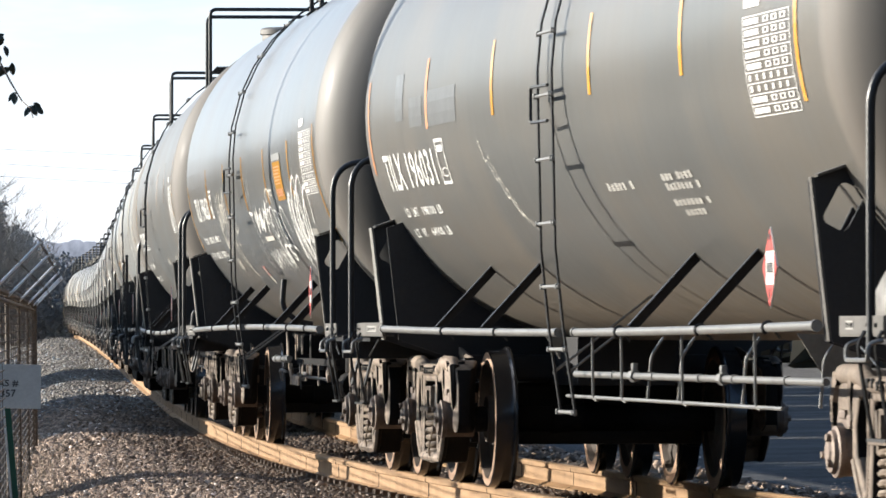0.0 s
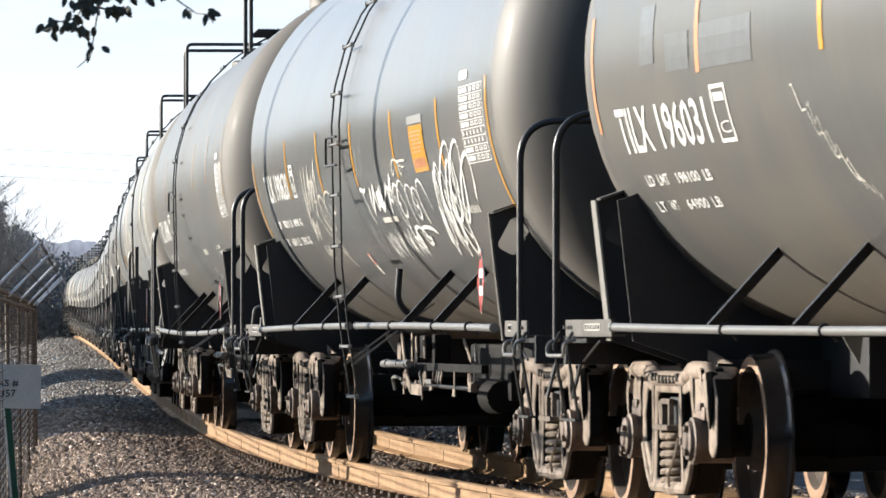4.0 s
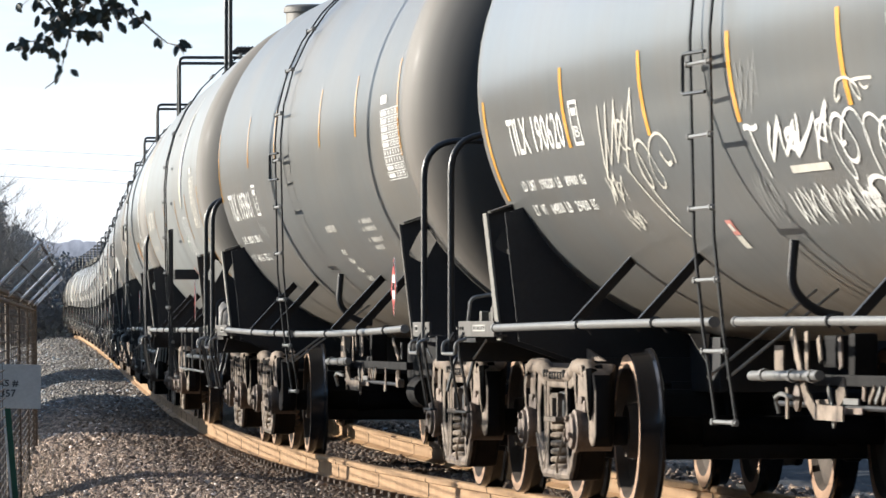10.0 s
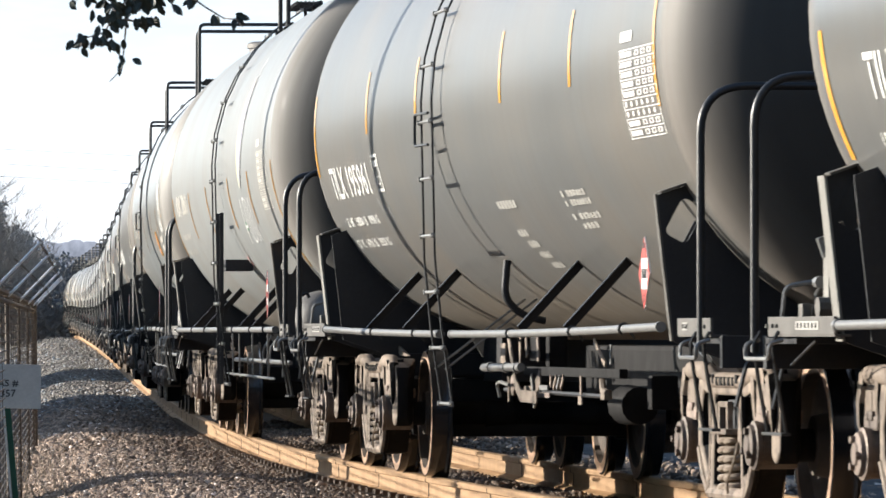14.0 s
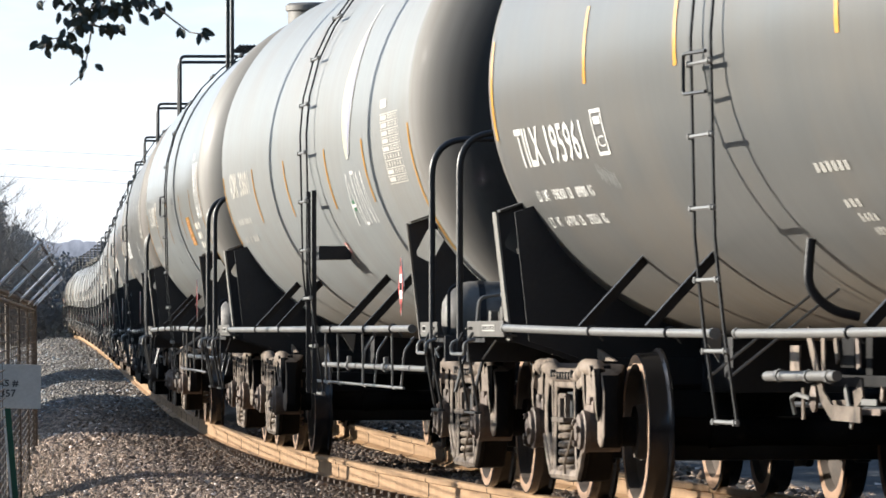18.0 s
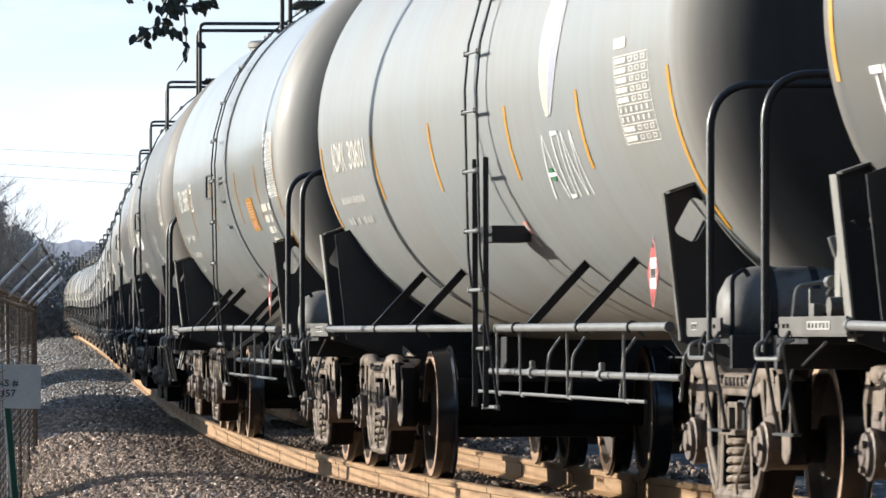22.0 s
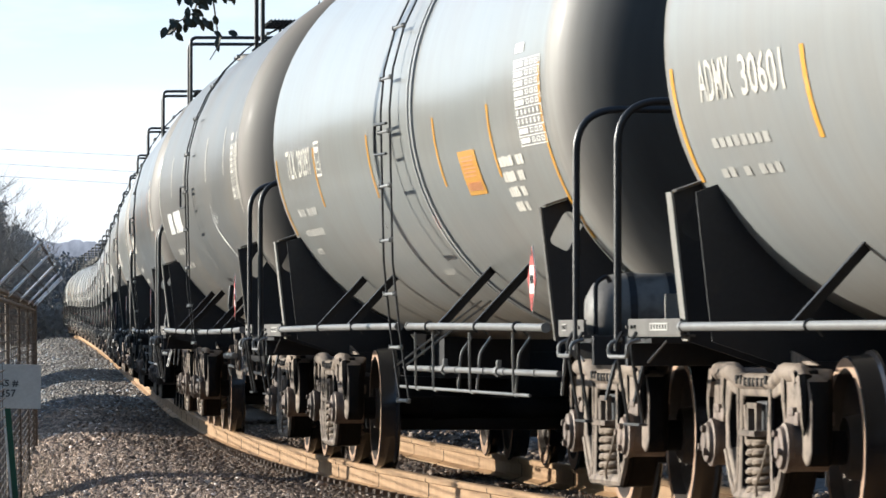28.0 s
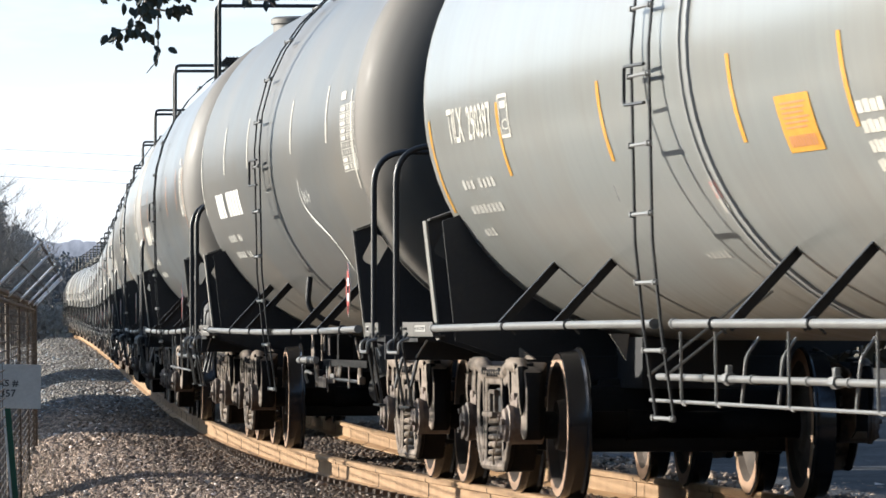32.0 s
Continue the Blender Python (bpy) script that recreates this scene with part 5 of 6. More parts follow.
                    cur = [bm.verts.new(on_tank(e, th, lift)) for e in (e0, e1)]
                    if prev:
                        bm.faces.new((prev[0], prev[1], cur[1], cur[0])).material_index = 2 if mt else mm
                    prev = cur
        mark("leaf_mark", car, bm, [M_CREAM, M_LILAC, M_WHITE], "cream and lilac leaf mark with a white edge")
        for a, b in ((-3.00, -2.74), (-3.02, -3.22), (-3.33, -3.30), (-3.56, -3.48), (-3.68, -3.62), (-3.70, -3.87), (-3.98, -3.88), (-4.00, -4.07)):
            bm = bmesh.new()
            ribbon(bm, [(a + (b - a) * k / 6, -13.2 - 14.4 * k / 6) for k in range(7)], 0.034, 0.005)
            mark("block_stroke", car, bm, M_WHITE, "slanted white outline stroke")
        for u0, u1, th in ((-2.84, -3.12, -22), (-3.33, -3.56, -13.2), (-3.3, -3.48, -27.4)):
            bm = bmesh.new()
            ribbon(bm, [(u0 + (u1 - u0) * k / 3, th) for k in range(4)], 0.034, 0.0065)
            mark("block_stroke", car, bm, M_WHITE, "short white cross stroke")
        bm = bmesh.new(); patch(bm, -2.93, -3.05, -20.5, -23.5, 0.006); mark("green_dot", car, bm, M_GREEN, "small green mark")
        red_tag(car, -1.12, -32)
        reservoir(car); pipe_rack(car); wide_ladder(car); skid_plates(car)
    elif name == "E":
        set_paint(car, 4)
        for u in (4.28, 1.0, -2.52, -5.02):
            strip(car, u, -4.2, -21)
        strip(car, 6.82, -5.4, -28, "yellow", 0.07)
        strip(car, -7.2, 2, -38, "yellow", 0.08)
        data_panel(car, -6.2, -7.22, 3.6, -15.0, M_WHITE)
        number(car, "TILX 290397", 6.12, 4.50, -3.6, -11.6, M_PALE, (4.22, 3.9, -2.6, -12.4), "C")
        bars(car, 6.1, 4.9, -20.6, -22.8, 8)
        bars(car, 6.16, 4.98, -26.8, -29.0, 8)
        bars(car, 6.16, 5.75, -33.0, -35.0, 3)
        bars(car, 0.1, -0.5, -43.5, -45.4, 5)
        orange_notice(car, -3.44, -4.2, -13.5, -24.2)
        for k in range(4):
            bars(car, -5.10, -6.1 + 0.16 * k, -16.5 - 3.6 * k, -18.8 - 3.6 * k, 7, M_PALE, 0.12)
        red_tag(car, -1.3, -27.7)
        build_seam(car, -1.33, 0.05, 0.012, M_SEAM_LIGHT); build_seam(car, -1.52, 0.09, 0.016, M_SEAM_LIGHT)
        reservoir(car); pipe_rack(car); ladder_rods(car, -0.55); skid_plates(car)
    else:
        set_paint(car, 0 if name == "F" else (2, 4, 0, 1, 2, 4, 1)[i % 7])
        orange = "bleached" if i % 3 == 0 else "orange"
        for u in (4.4, 1.9, -2.3, -5.3):
            strip(car, u, 11.4 - 6 * (i % 2), -4 - 6 * (i % 2), orange)
        strip(car, 7.06, 8, -16, orange, 0.06); strip(car, -7.2, 8, -18, orange, 0.06)
        data_panel(car, -6.4, -7.42, 4.5, -12.8, M_PALE)
        if name == "F":
            bars(car, 5.7, 3.1, -9.8, -17.8, 9, M_WHITE)
            bars(car, 5.6, 4.2, -24, -26.4, 7); bars(car, 5.6, 4.0, -30, -32.4, 7)
            slashes(car, [[(-2.6 - 0.16 * q - 0.06 * k + 0.3 * math.sin(k * 0.35 + q), -12 - 4 * q - 1.5 * k) for k in range(18)] for q in range(4)] + [[(-2.7 - 0.05 * k, -14 - 5 * abs(math.sin(k * 1.2))) for k in range(12)]], 0.03, M_WHITE)
        else:
            bars(car, 6.0, 3.8, -9.8, -17.8, 9, M_PALE)
            bars(car, 5.9, 4.4, -25, -27.4, 7); bars(car, 5.9, 4.3, -31, -33.4, 7)
        if i % 2:
            reservoir(car); pipe_rack(car)
        else:
            outlet_gear(car); brake_gear(car)


LABELS = ["dark grey railway tank car, its trailing end in view, on rails", "charcoal tank car with white stencilled numbers and yellow strips", "charcoal tank car covered in white graffiti with an orange notice",
          "dark grey tank car with clean white stencils and yellow strips", "light grey tank car with a leaf mark and yellow strips", "graphite tank car with an orange notice and yellow strips", "dark grey tank car with a white spray-paint scrawl"]
for i, c in enumerate(cars):
    side_handrails(c, (0.3, -0.2, 0.5, 0.85, -0.85, -0.55, 0.2)[i] if i < 7 else random.Random(i).uniform(-0.6, 0.8), (0.0, -0.028, 0.022, -0.036, 0.0, 0.015, -0.02)[i] if i < 7 else random.Random(i).uniform(-0.04, 0.015))
    shift_rear(c, i)
    dress(i, c)
    placard(c, 1, -6.2 if i == 1 else -6.83)
    if i < 7:
        c["label"] = LABELS[i]


# ---- loose ballast ----
def stones_material(name, k):
    m, N, L, B = nodes_of(name)
    g = N.new("ShaderNodeNewGeometry").outputs["Random Per Island"]
    co = N.new("ShaderNodeTexCoord").outputs["Object"]
    col = ramp(N, L, g, [(0.0, (0.036, 0.024, 0.016)), (0.40, (0.10, 0.068, 0.045)), (0.75, (0.20, 0.14, 0.094)), (0.94, (0.34, 0.25, 0.175)), (1.0, (0.60, 0.54, 0.47))])
    col = mix(N, L, 0.35, col, ramp(N, L, noise_node(N, L, 60.0, 3, co), [(0.3, (0.06, 0.046, 0.034)), (0.75, (0.30, 0.245, 0.19))]))
    col = mix(N, L, 1.0, col, k, "MULTIPLY")
    L.new(col, B.inputs["Base Color"])
    B.inputs["Roughness"].default_value = 0.85
    return m


M_STONE = [stones_material("ballast_stone", (1.85, 1.82, 1.92)), stones_material("rust_stained_stone", (0.74, 0.68, 0.66)), stones_material("grey_road_stone", (1.35, 1.62, 2.0))]


def build_stones():
    """Crushed stone over the shoulder and between the rails: thousands of sharp little rocks in one mesh."""
    rng = np.random.default_rng(7)
    base = []
    for k in range(6):
        a = rng.normal(size=(6, 3))
        o = np.array([[1, 0, 0], [-1, 0, 0], [0, 1, 0], [0, -1, 0], [0, 0, 1], [0, 0, -1]], float)
        base.append(o * rng.uniform(0.6, 1.15, (6, 1)) + 0.18 * a)
    tri = np.array([(0, 2, 4), (2, 1, 4), (1, 3, 4), (3, 0, 4), (2, 0, 5), (1, 2, 5), (3, 1, 5), (0, 3, 5)])
    spots = []
    for s0, s1, w0, w1, n, r in ((3, 26, 0.79, 3.4, 66000, 0.0135), (3, 26, 3.4, 6.2, 20000, 0.020), (26, 34, 0.79, 6.2, 20000, 0.019), (34, 80, 0.79, 6.5, 56000, 0.022), (80, 190, 0.79, 8.0, 40000, 0.026), (190, 400, 0.86, 10.0, 26000, 0.040), (-8, 45, -0.66, 0.66, 24000, 0.018), (-15, 40, -6.0, -0.86, 12000, 0.03)):
        s, w = rng.uniform(s0, s1, n), rng.uniform(w0, w1, n)
        spots.append(np.stack([s, w, r * rng.lognormal(0, 0.32, n)], 1))
    spots = np.concatenate(spots)
    x, y, zz, p = (np.interp(spots[:, 0], LINE_S, a) for a in (LINE_X, LINE_Y, LINE_Z, LINE_PHI))
    X, Y = x - np.cos(p) * spots[:, 1], y + np.sin(p) * spots[:, 1]
    Z = zz + np.array([ground_z(a, b) for a, b in spots[:, :2]]) + spots[:, 2] * 0.25
    n = len(spots)
    q = rng.normal(size=(n, 4))
    q /= np.linalg.norm(q, axis=1, keepdims=True)
    a, b, c, d = q.T
    M = np.stack([1 - 2 * (c * c + d * d), 2 * (b * c - a * d), 2 * (b * d + a * c), 2 * (b * c + a * d), 1 - 2 * (b * b + d * d), 2 * (c * d - a * b), 2 * (b * d - a * c), 2 * (c * d + a * b), 1 - 2 * (b * b + c * c)], 1).reshape(n, 3, 3)
    V = np.stack(base)[rng.integers(0, 6, n)]
    V = np.einsum("nij,nkj->nki", M, V) * spots[:, 2][:, None, None] * np.array([1.15, 1.15, 0.8]) + np.stack([X, Y, Z], 1)[:, None, :]
    me = bpy.data.meshes.new("ballast")
    F_ = (tri[None] + (np.arange(n) * 6)[:, None, None]).reshape(-1, 3)
    me.vertices.add(n * 6)
    me.vertices.foreach_set("co", V.astype(np.float32).ravel())
    me.loops.add(len(F_) * 3)
    me.loops.foreach_set("vertex_index", F_.astype(np.int32).ravel())
    me.polygons.add(len(F_))
    me.polygons.foreach_set("loop_start", np.arange(0, len(F_) * 3, 3, dtype=np.int32))
    # brake dust and rust stain the stones next to the rails
    stained = np.abs(spots[:, 1]) < 1.75 + rng.normal(0, 0.35, n)
    far_off = spots[:, 0] > 62 + rng.normal(0, 9.0, n)
    me.polygons.foreach_set("material_index", np.repeat(np.where(far_off, 2, stained).astype(np.int32), 8))
    for m in M_STONE:
        me.materials.append(m)
    me.update(calc_edges=True)
    tagged(new("ballast", me), "loose brown crushed stone along the track", "ballast", kind="stuff")


# ---- fence, sign, lineside things ----
M_WIRE = surface("rusty_fence_wire", (0.17, 0.13, 0.10), (0.10, 0.078, 0.06), 0.7, 0.3, 6.0, 60, 0.1)
M_SIGN = surface("weathered_white_sign", (0.62, 0.61, 0.58), (0.50, 0.49, 0.47), 0.55, 0, 3.0, 40, 0.08, dirt=(0.28, 0.15, 0.08), dirt_at=(0.66, 0.74))
M_GREENPOST = surface("green_post_paint", (0.02, 0.10, 0.06), (0.012, 0.07, 0.04), 0.5)
M_DRY = surface("dry_grass", (0.50, 0.42, 0.30), (0.34, 0.28, 0.19), 0.9, 0, 3.0, 30, 0.3, vary=0.2)
M_TARP = surface("faded_privacy_screen", (0.50, 0.44, 0.35), (0.38, 0.33, 0.26), 0.8, 0, 2.0, 30, 0.3)
# paler than real bark, to stand for haze over the distant trees
M_BARK = surface("grey_winter_bark", (0.30, 0.255, 0.225), (0.18, 0.152, 0.135), 0.9, 0, 3.0, 25, 0.4)
M_GALV = surface("galvanised_steel", (0.78, 0.79, 0.82), (0.66, 0.67, 0.70), 0.42, 0.2, 6.0, 60, 0.05)
M_LEAF = surface("dark_evergreen_leaf", (0.022, 0.030, 0.018), (0.012, 0.017, 0.010), 0.45, 0, 6.0, 60, 0.1)


def fence_line(y):
    return -3.03 - (y - 45.0) * 0.0545


def build_fence():
    fence = new("chain_link_fence")
    tagged(fence, "galvanised mesh fence with barbed-wire arms along the line", "fence")
    base = -0.55
    top = 1.36
    y0, y1 = 40.0, 75.0
    ps = [75.0, 72.2, 66.0, 57.5, 49.0, 41.0]
    for y in ps:
        bm = bmesh.new()
        x = fence_line(y)
        tube(bm, [(x, y, base), (x, y, top + 0.02)], 0.030 if y == 75.0 else 0.016, 10)
        part("fence_post", bm, M_WIRE, fence)
        bm = bmesh.new()
        tube(bm, [(x - 0.02, y, top - 0.05), (x + 0.33, y, top + 0.30)], 0.0115, 6)
        part("outrigger_arm", bm, M_GALV, fence, "pale galvanised arm")
    for k in (0.12, 0.52, 0.95):
        bm = bmesh.new()
        pts = [(fence_line(y) + 0.32 * k, y, top + 0.30 * k - 0.02 * math.sin((y - y0) * 0.4) ** 2) for y in np.linspace(y1, y0, 40)]
        tube(bm, pts, 0.004, 4)
        for y in np.arange(y0, y1, 0.9):
            box(bm, (fence_line(y) + 0.32 * k, y, top + 0.30 * k), (0.035, 0.006, 0.006), Matrix.Rotation(y * 7, 3, "Y"))
        part("barbed_wire", bm, M_WIRE, fence)
    bm = bmesh.new()
    for z in (top, top - 0.06, base + 0.10):
        tube(bm, [(fence_line(y), y, z) for y in (y0, y1)], 0.020, 6)
    part("top_rail", bm, M_WIRE, fence)
    bm = bmesh.new()
    for z in np.arange(base + 0.1, top, 0.066):
        tube(bm, [(fence_line(y), y, z) for y in (y0, y1)], 0.0065, 4)
    for y in np.arange(y0, y1, 1.45):
        tube(bm, [(fence_line(y), y, base), (fence_line(y), y, top)], 0.004, 4)
    part("wire_mesh", bm, M_WIRE, fence)


def flat_text(txt, height, width):
    """Text in Blender's own font as a flat mesh centred on the origin, upright in x and z."""
    cu = bpy.data.curves.new("lettering", "FONT")
    cu.body, cu.size, cu.offset, cu.resolution_u = txt, 1.0, 0.012, 2
    tmp = bpy.data.objects.new("lettering", cu)
    me = bpy.data.meshes.new_from_object(tmp)
    bm = bmesh.new()
    bm.from_mesh(me)
    bpy.data.objects.remove(tmp)
    bpy.data.curves.remove(cu)
    bpy.data.meshes.remove(me)
    xs, ys = [v.co.x for v in bm.verts], [v.co.y for v in bm.verts]
    kx, ky = width / (max(xs) - min(xs)), height / (max(ys) - min(ys))
    for v in bm.verts:
        v.co = ((v.co.x - (min(xs) + max(xs)) / 2) * kx, 0, (v.co.y - (min(ys) + max(ys)) / 2) * ky)
    return bm


def build_sign():
    y = 47.0
    sign = new("marker_sign")
    tagged(sign, "weathered white sign on a green and white steel post", "sign")
    sign.location = (-3.109, y, 0)
    bm = bmesh.new()
    box(bm, (0, 0, 0.687), (0.46, 0.008, 0.315), Matrix.Rotation(radians(1.5), 3, "Y"), 0.002)
    part("sign_plate", bm, M_SIGN, sign, "dented white metal plate")
    for txt, cx, cz, w in (("GAS #", -0.030, 0.708, 0.200), ("357", -0.004, 0.638, 0.110)):
        t = part("sign_lettering", flat_text(txt, 0.052, w), M_BLACK, sign, "black painted letters")
        t.location = (cx, -0.006, cz)
    lean = Matrix.Rotation(radians(-4.4), 3, "Y")
    bm = bmesh.new()
    box(bm, (0.0185, 0.02, 0.10), (0.05, 0.02, 1.30), lean, 0.003)
    part("sign_post", bm, M_GREENPOST, sign, "green steel post")
    bm = bmesh.new()
    box(bm, (-0.0065, 0.006, 0.10), (0.016, 0.012, 1.30), lean, 0.002)
    part("post_edge", bm, M_WHITE, sign, "white edge strip")


def limb(bm, p, d, length, r, depth, rnd, seg=4):
    """A branch that forks into thinner ones."""
    pts, rs = [p.copy()], [r]
    n = 4
    for i in range(n):
        d = (d + Vector((rnd.uniform(-1, 1), rnd.uniform(-1, 1), rnd.uniform(-0.4, 0.8))) * 0.16).normalized()
        p = p + d * length / n
        pts.append(p.copy())
        rs.append(r * (1 - 0.62 * (i + 1) / n))
    tube(bm, pts, rs, seg)
    if depth:
        for k in range(rnd.choice((3, 4, 4))):
            q = rnd.uniform(0.35, 1.0)
            i = min(n - 1, int(q * n))
            at = pts[i].lerp(pts[i + 1], q * n - i)
            side = Vector((rnd.uniform(-1, 1), rnd.uniform(-1, 1), rnd.uniform(-0.1, 0.7)))
            limb(bm, at, (d * 0.7 + side * 0.75).normalized(), length * rnd.uniform(0.5, 0.72), max(0.009, rs[i] * 0.6), depth - 1, rnd, 3)


def build_bare_tree(x, y, h, seed):
    rnd = random.Random(seed)
    tree = new("bare_tree")
    tagged(tree, "leafless winter tree behind the fence", "tree", "bare trees beyond the fence")
    tree.location = (x, y, -1.0)
    bm = bmesh.new()
    tube(bm, [(0, 0, -0.5), (0.1, 0, h * 0.2), (0.05, 0.1, h * 0.42)], [h * 0.03, h * 0.022, h * 0.016], 7)
    part("trunk", bm, M_BARK, tree)
    bm = bmesh.new()
    for k in range(7):
        a = k * 2 * math.pi / 7 + rnd.uniform(-0.4, 0.4)
        limb(bm, Vector((0.05, 0.05, h * rnd.uniform(0.15, 0.42))), Vector((math.cos(a), math.sin(a), rnd.uniform(0.4, 1.5))).normalized(), h * rnd.uniform(0.30, 0.44), h * 0.011, 4, rnd)
    part("bare_crown", bm, M_BARK, tree, "tangle of bare twigs")
    return tree


def clumps(name, label, m, rows, seed):
    """A belt of woodland: many small ragged clumps, ranked along lines. rows: start, end, height, depth, how many, clump size."""
    rng = np.random.default_rng(seed)
    verts, faces = [], []
    for (x0, y0), (x1, y1), top, deep, n, size in rows:
        along = np.array((x1 - x0, y1 - y0), float)
        side = np.array((-along[1], along[0])) / np.linalg.norm(along)
        run = np.linalg.norm(along)
        for k in range(n):
            q = rng.random()
            x, y = np.array((x0, y0)) + along * q + side * rng.uniform(-deep, deep)
            a = q * run
            hh = top * (0.84 + 0.10 * math.sin(a * 0.21 + seed) + 0.06 * math.sin(a * 0.83) + 0.05 * math.sin(a * 2.9))
            h = hh * rng.random() ** 0.55
            r = size * rng.uniform(0.5, 1.3)
            o = len(verts)
            c = rng.normal(0, 1, (6, 3)) * r * np.array((1, 1, 1.25))
            for v in c:
                verts.append((x + v[0], y + v[1], h - 2 + v[2]))
            faces += [(o, o + 1, o + 2), (o + 3, o + 4, o + 5), (o, o + 2, o + 4), (o + 1, o + 3, o + 5)]
    me = bpy.data.meshes.new(name)
    me.from_pydata(verts, [], faces)
    me.materials.append(m)
    return tagged(new(name, me), label, "woods", kind="stuff")


def build_woods():
    # lightened and cooled: the haze of the distance is in this colour
    far = surface("distant_winter_woods", (0.155, 0.155, 0.165), (0.11, 0.112, 0.122), 0.95, 0, 0.15, 1.2, 0.0, dirt=(0.07, 0.10, 0.085), dirt_at=(0.62, 0.74))
    clumps("far_woods", "hazy bare woods on the rise beyond the line", far, [((-110, 900), (30, 900), 13.5, 20, 22000, 0.20), ((-130, 1050), (30, 1050), 17.5, 20, 26000, 0.24)], 3)
    # scrub colour raised to carry some haze as well
    thicket = surface("leafless_thicket", (0.42, 0.37, 0.34), (0.28, 0.245, 0.225), 0.95, 0, 0.4, 4.0, 0.0)
    clumps("thicket", "dense leafless scrub behind the fence", thicket, [((-34, 440), (-29.2, 440), 12.8, 4, 9000, 0.06), ((-29.2, 440), (-27.4, 440), 11.0, 4, 3000, 0.06), ((-46, 470), (-33, 468), 10.4, 5, 16000, 0.075), ((-33, 468), (-31, 470), 9.4, 5, 6000, 0.07), ((-31, 470), (-29.6, 470), 8.2, 5, 4500, 0.07), ((-29.6, 470), (-28.2, 470), 7.0, 5, 3500, 0.07), ((-28.2, 470), (-25.5, 470), 5.0, 5, 3500, 0.07)], 6)
    # glowing colour with the haze painted in, paler towards the crest
    haze, N, L, B = nodes_of("far_hillside")
    em = N.new("ShaderNodeEmission")
    co = N.new("ShaderNodeTexCoord").outputs["Object"]
    sep = N.new("ShaderNodeSeparateXYZ")
    L.new(co, sep.inputs[0])
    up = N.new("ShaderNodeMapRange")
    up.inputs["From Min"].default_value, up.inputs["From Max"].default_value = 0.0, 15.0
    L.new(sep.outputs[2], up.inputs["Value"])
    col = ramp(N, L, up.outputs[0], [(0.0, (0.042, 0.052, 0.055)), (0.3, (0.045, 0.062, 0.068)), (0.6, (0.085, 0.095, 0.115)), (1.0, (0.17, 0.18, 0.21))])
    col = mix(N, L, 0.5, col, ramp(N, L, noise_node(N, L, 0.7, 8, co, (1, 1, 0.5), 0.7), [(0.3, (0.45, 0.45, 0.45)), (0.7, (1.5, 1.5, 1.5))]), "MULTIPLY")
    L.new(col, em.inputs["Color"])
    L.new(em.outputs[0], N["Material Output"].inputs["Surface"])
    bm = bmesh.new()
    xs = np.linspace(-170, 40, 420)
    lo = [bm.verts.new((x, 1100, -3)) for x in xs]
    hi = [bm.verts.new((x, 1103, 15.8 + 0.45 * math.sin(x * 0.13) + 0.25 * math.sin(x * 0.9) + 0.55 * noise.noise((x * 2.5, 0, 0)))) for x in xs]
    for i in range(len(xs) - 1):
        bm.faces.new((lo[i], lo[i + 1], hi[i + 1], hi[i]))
    tagged(part("backdrop", bm, haze), "wooded hillside far beyond the track, glowing with painted haze", "hillside", kind="structure")
    # unseen belts, added to cut sky light; the left one darkens the tanks' reflections
    near = surface("winter_woodland", (0.075, 0.068, 0.05), (0.04, 0.038, 0.028), 0.95, 0, 0.3, 2.0, 0.0)
    clumps("woodland", "unseen dark woods added round the line to block sky light", near, [((-58, -60), (-64, 320), 11.0, 3, 12000, 1.3), ((-60, -48), (75, -48), 21.0, 4, 12000, 1.6), ((48, -48), (40, 30), 19.0, 4, 7000, 1.6), ((34, 30), (12, 330), 17.0, 4, 11000, 1.5)], 4)


def build_wires():
    m = M_BAR
    for x in (-20.5, 2.2):
        pole = new("utility_pole")
        tagged(pole, "timber utility pole carrying the overhead wires", "utility pole", "utility poles")
        bm = bmesh.new()
        tube(bm, [(x, 264, -1.2), (x, 264, 9.5)], [0.16, 0.11], 10)
        part("pole_shaft", bm, M_TIE, pole)
        bm = bmesh.new()
        box(bm, (x, 264, 8.6), (0.12, 14.0, 0.12))
        part("cross_arm", bm, M_TIE, pole)
    for i, (yl, yr, d) in enumerate(((290, 303, 260.0), (312, 325, 262.0), (264, 275, 270.0))):
        px = 11656 / d
        bm = bmesh.new()
        pts = []
        for k in range(30):
            x = -120 + 1000 * k / 29
            y = yl + (yr - yl) * x / 220
            pts.append(((x - 784) / px, d, 1.108 + (571.1 - 0.011 * (x - 784) - y) / px))
        tube(bm, pts, 0.008, 4)
        tagged(part("overhead_wire", bm, m), "thin overhead wire against the pale sky", "power line", "overhead wires")


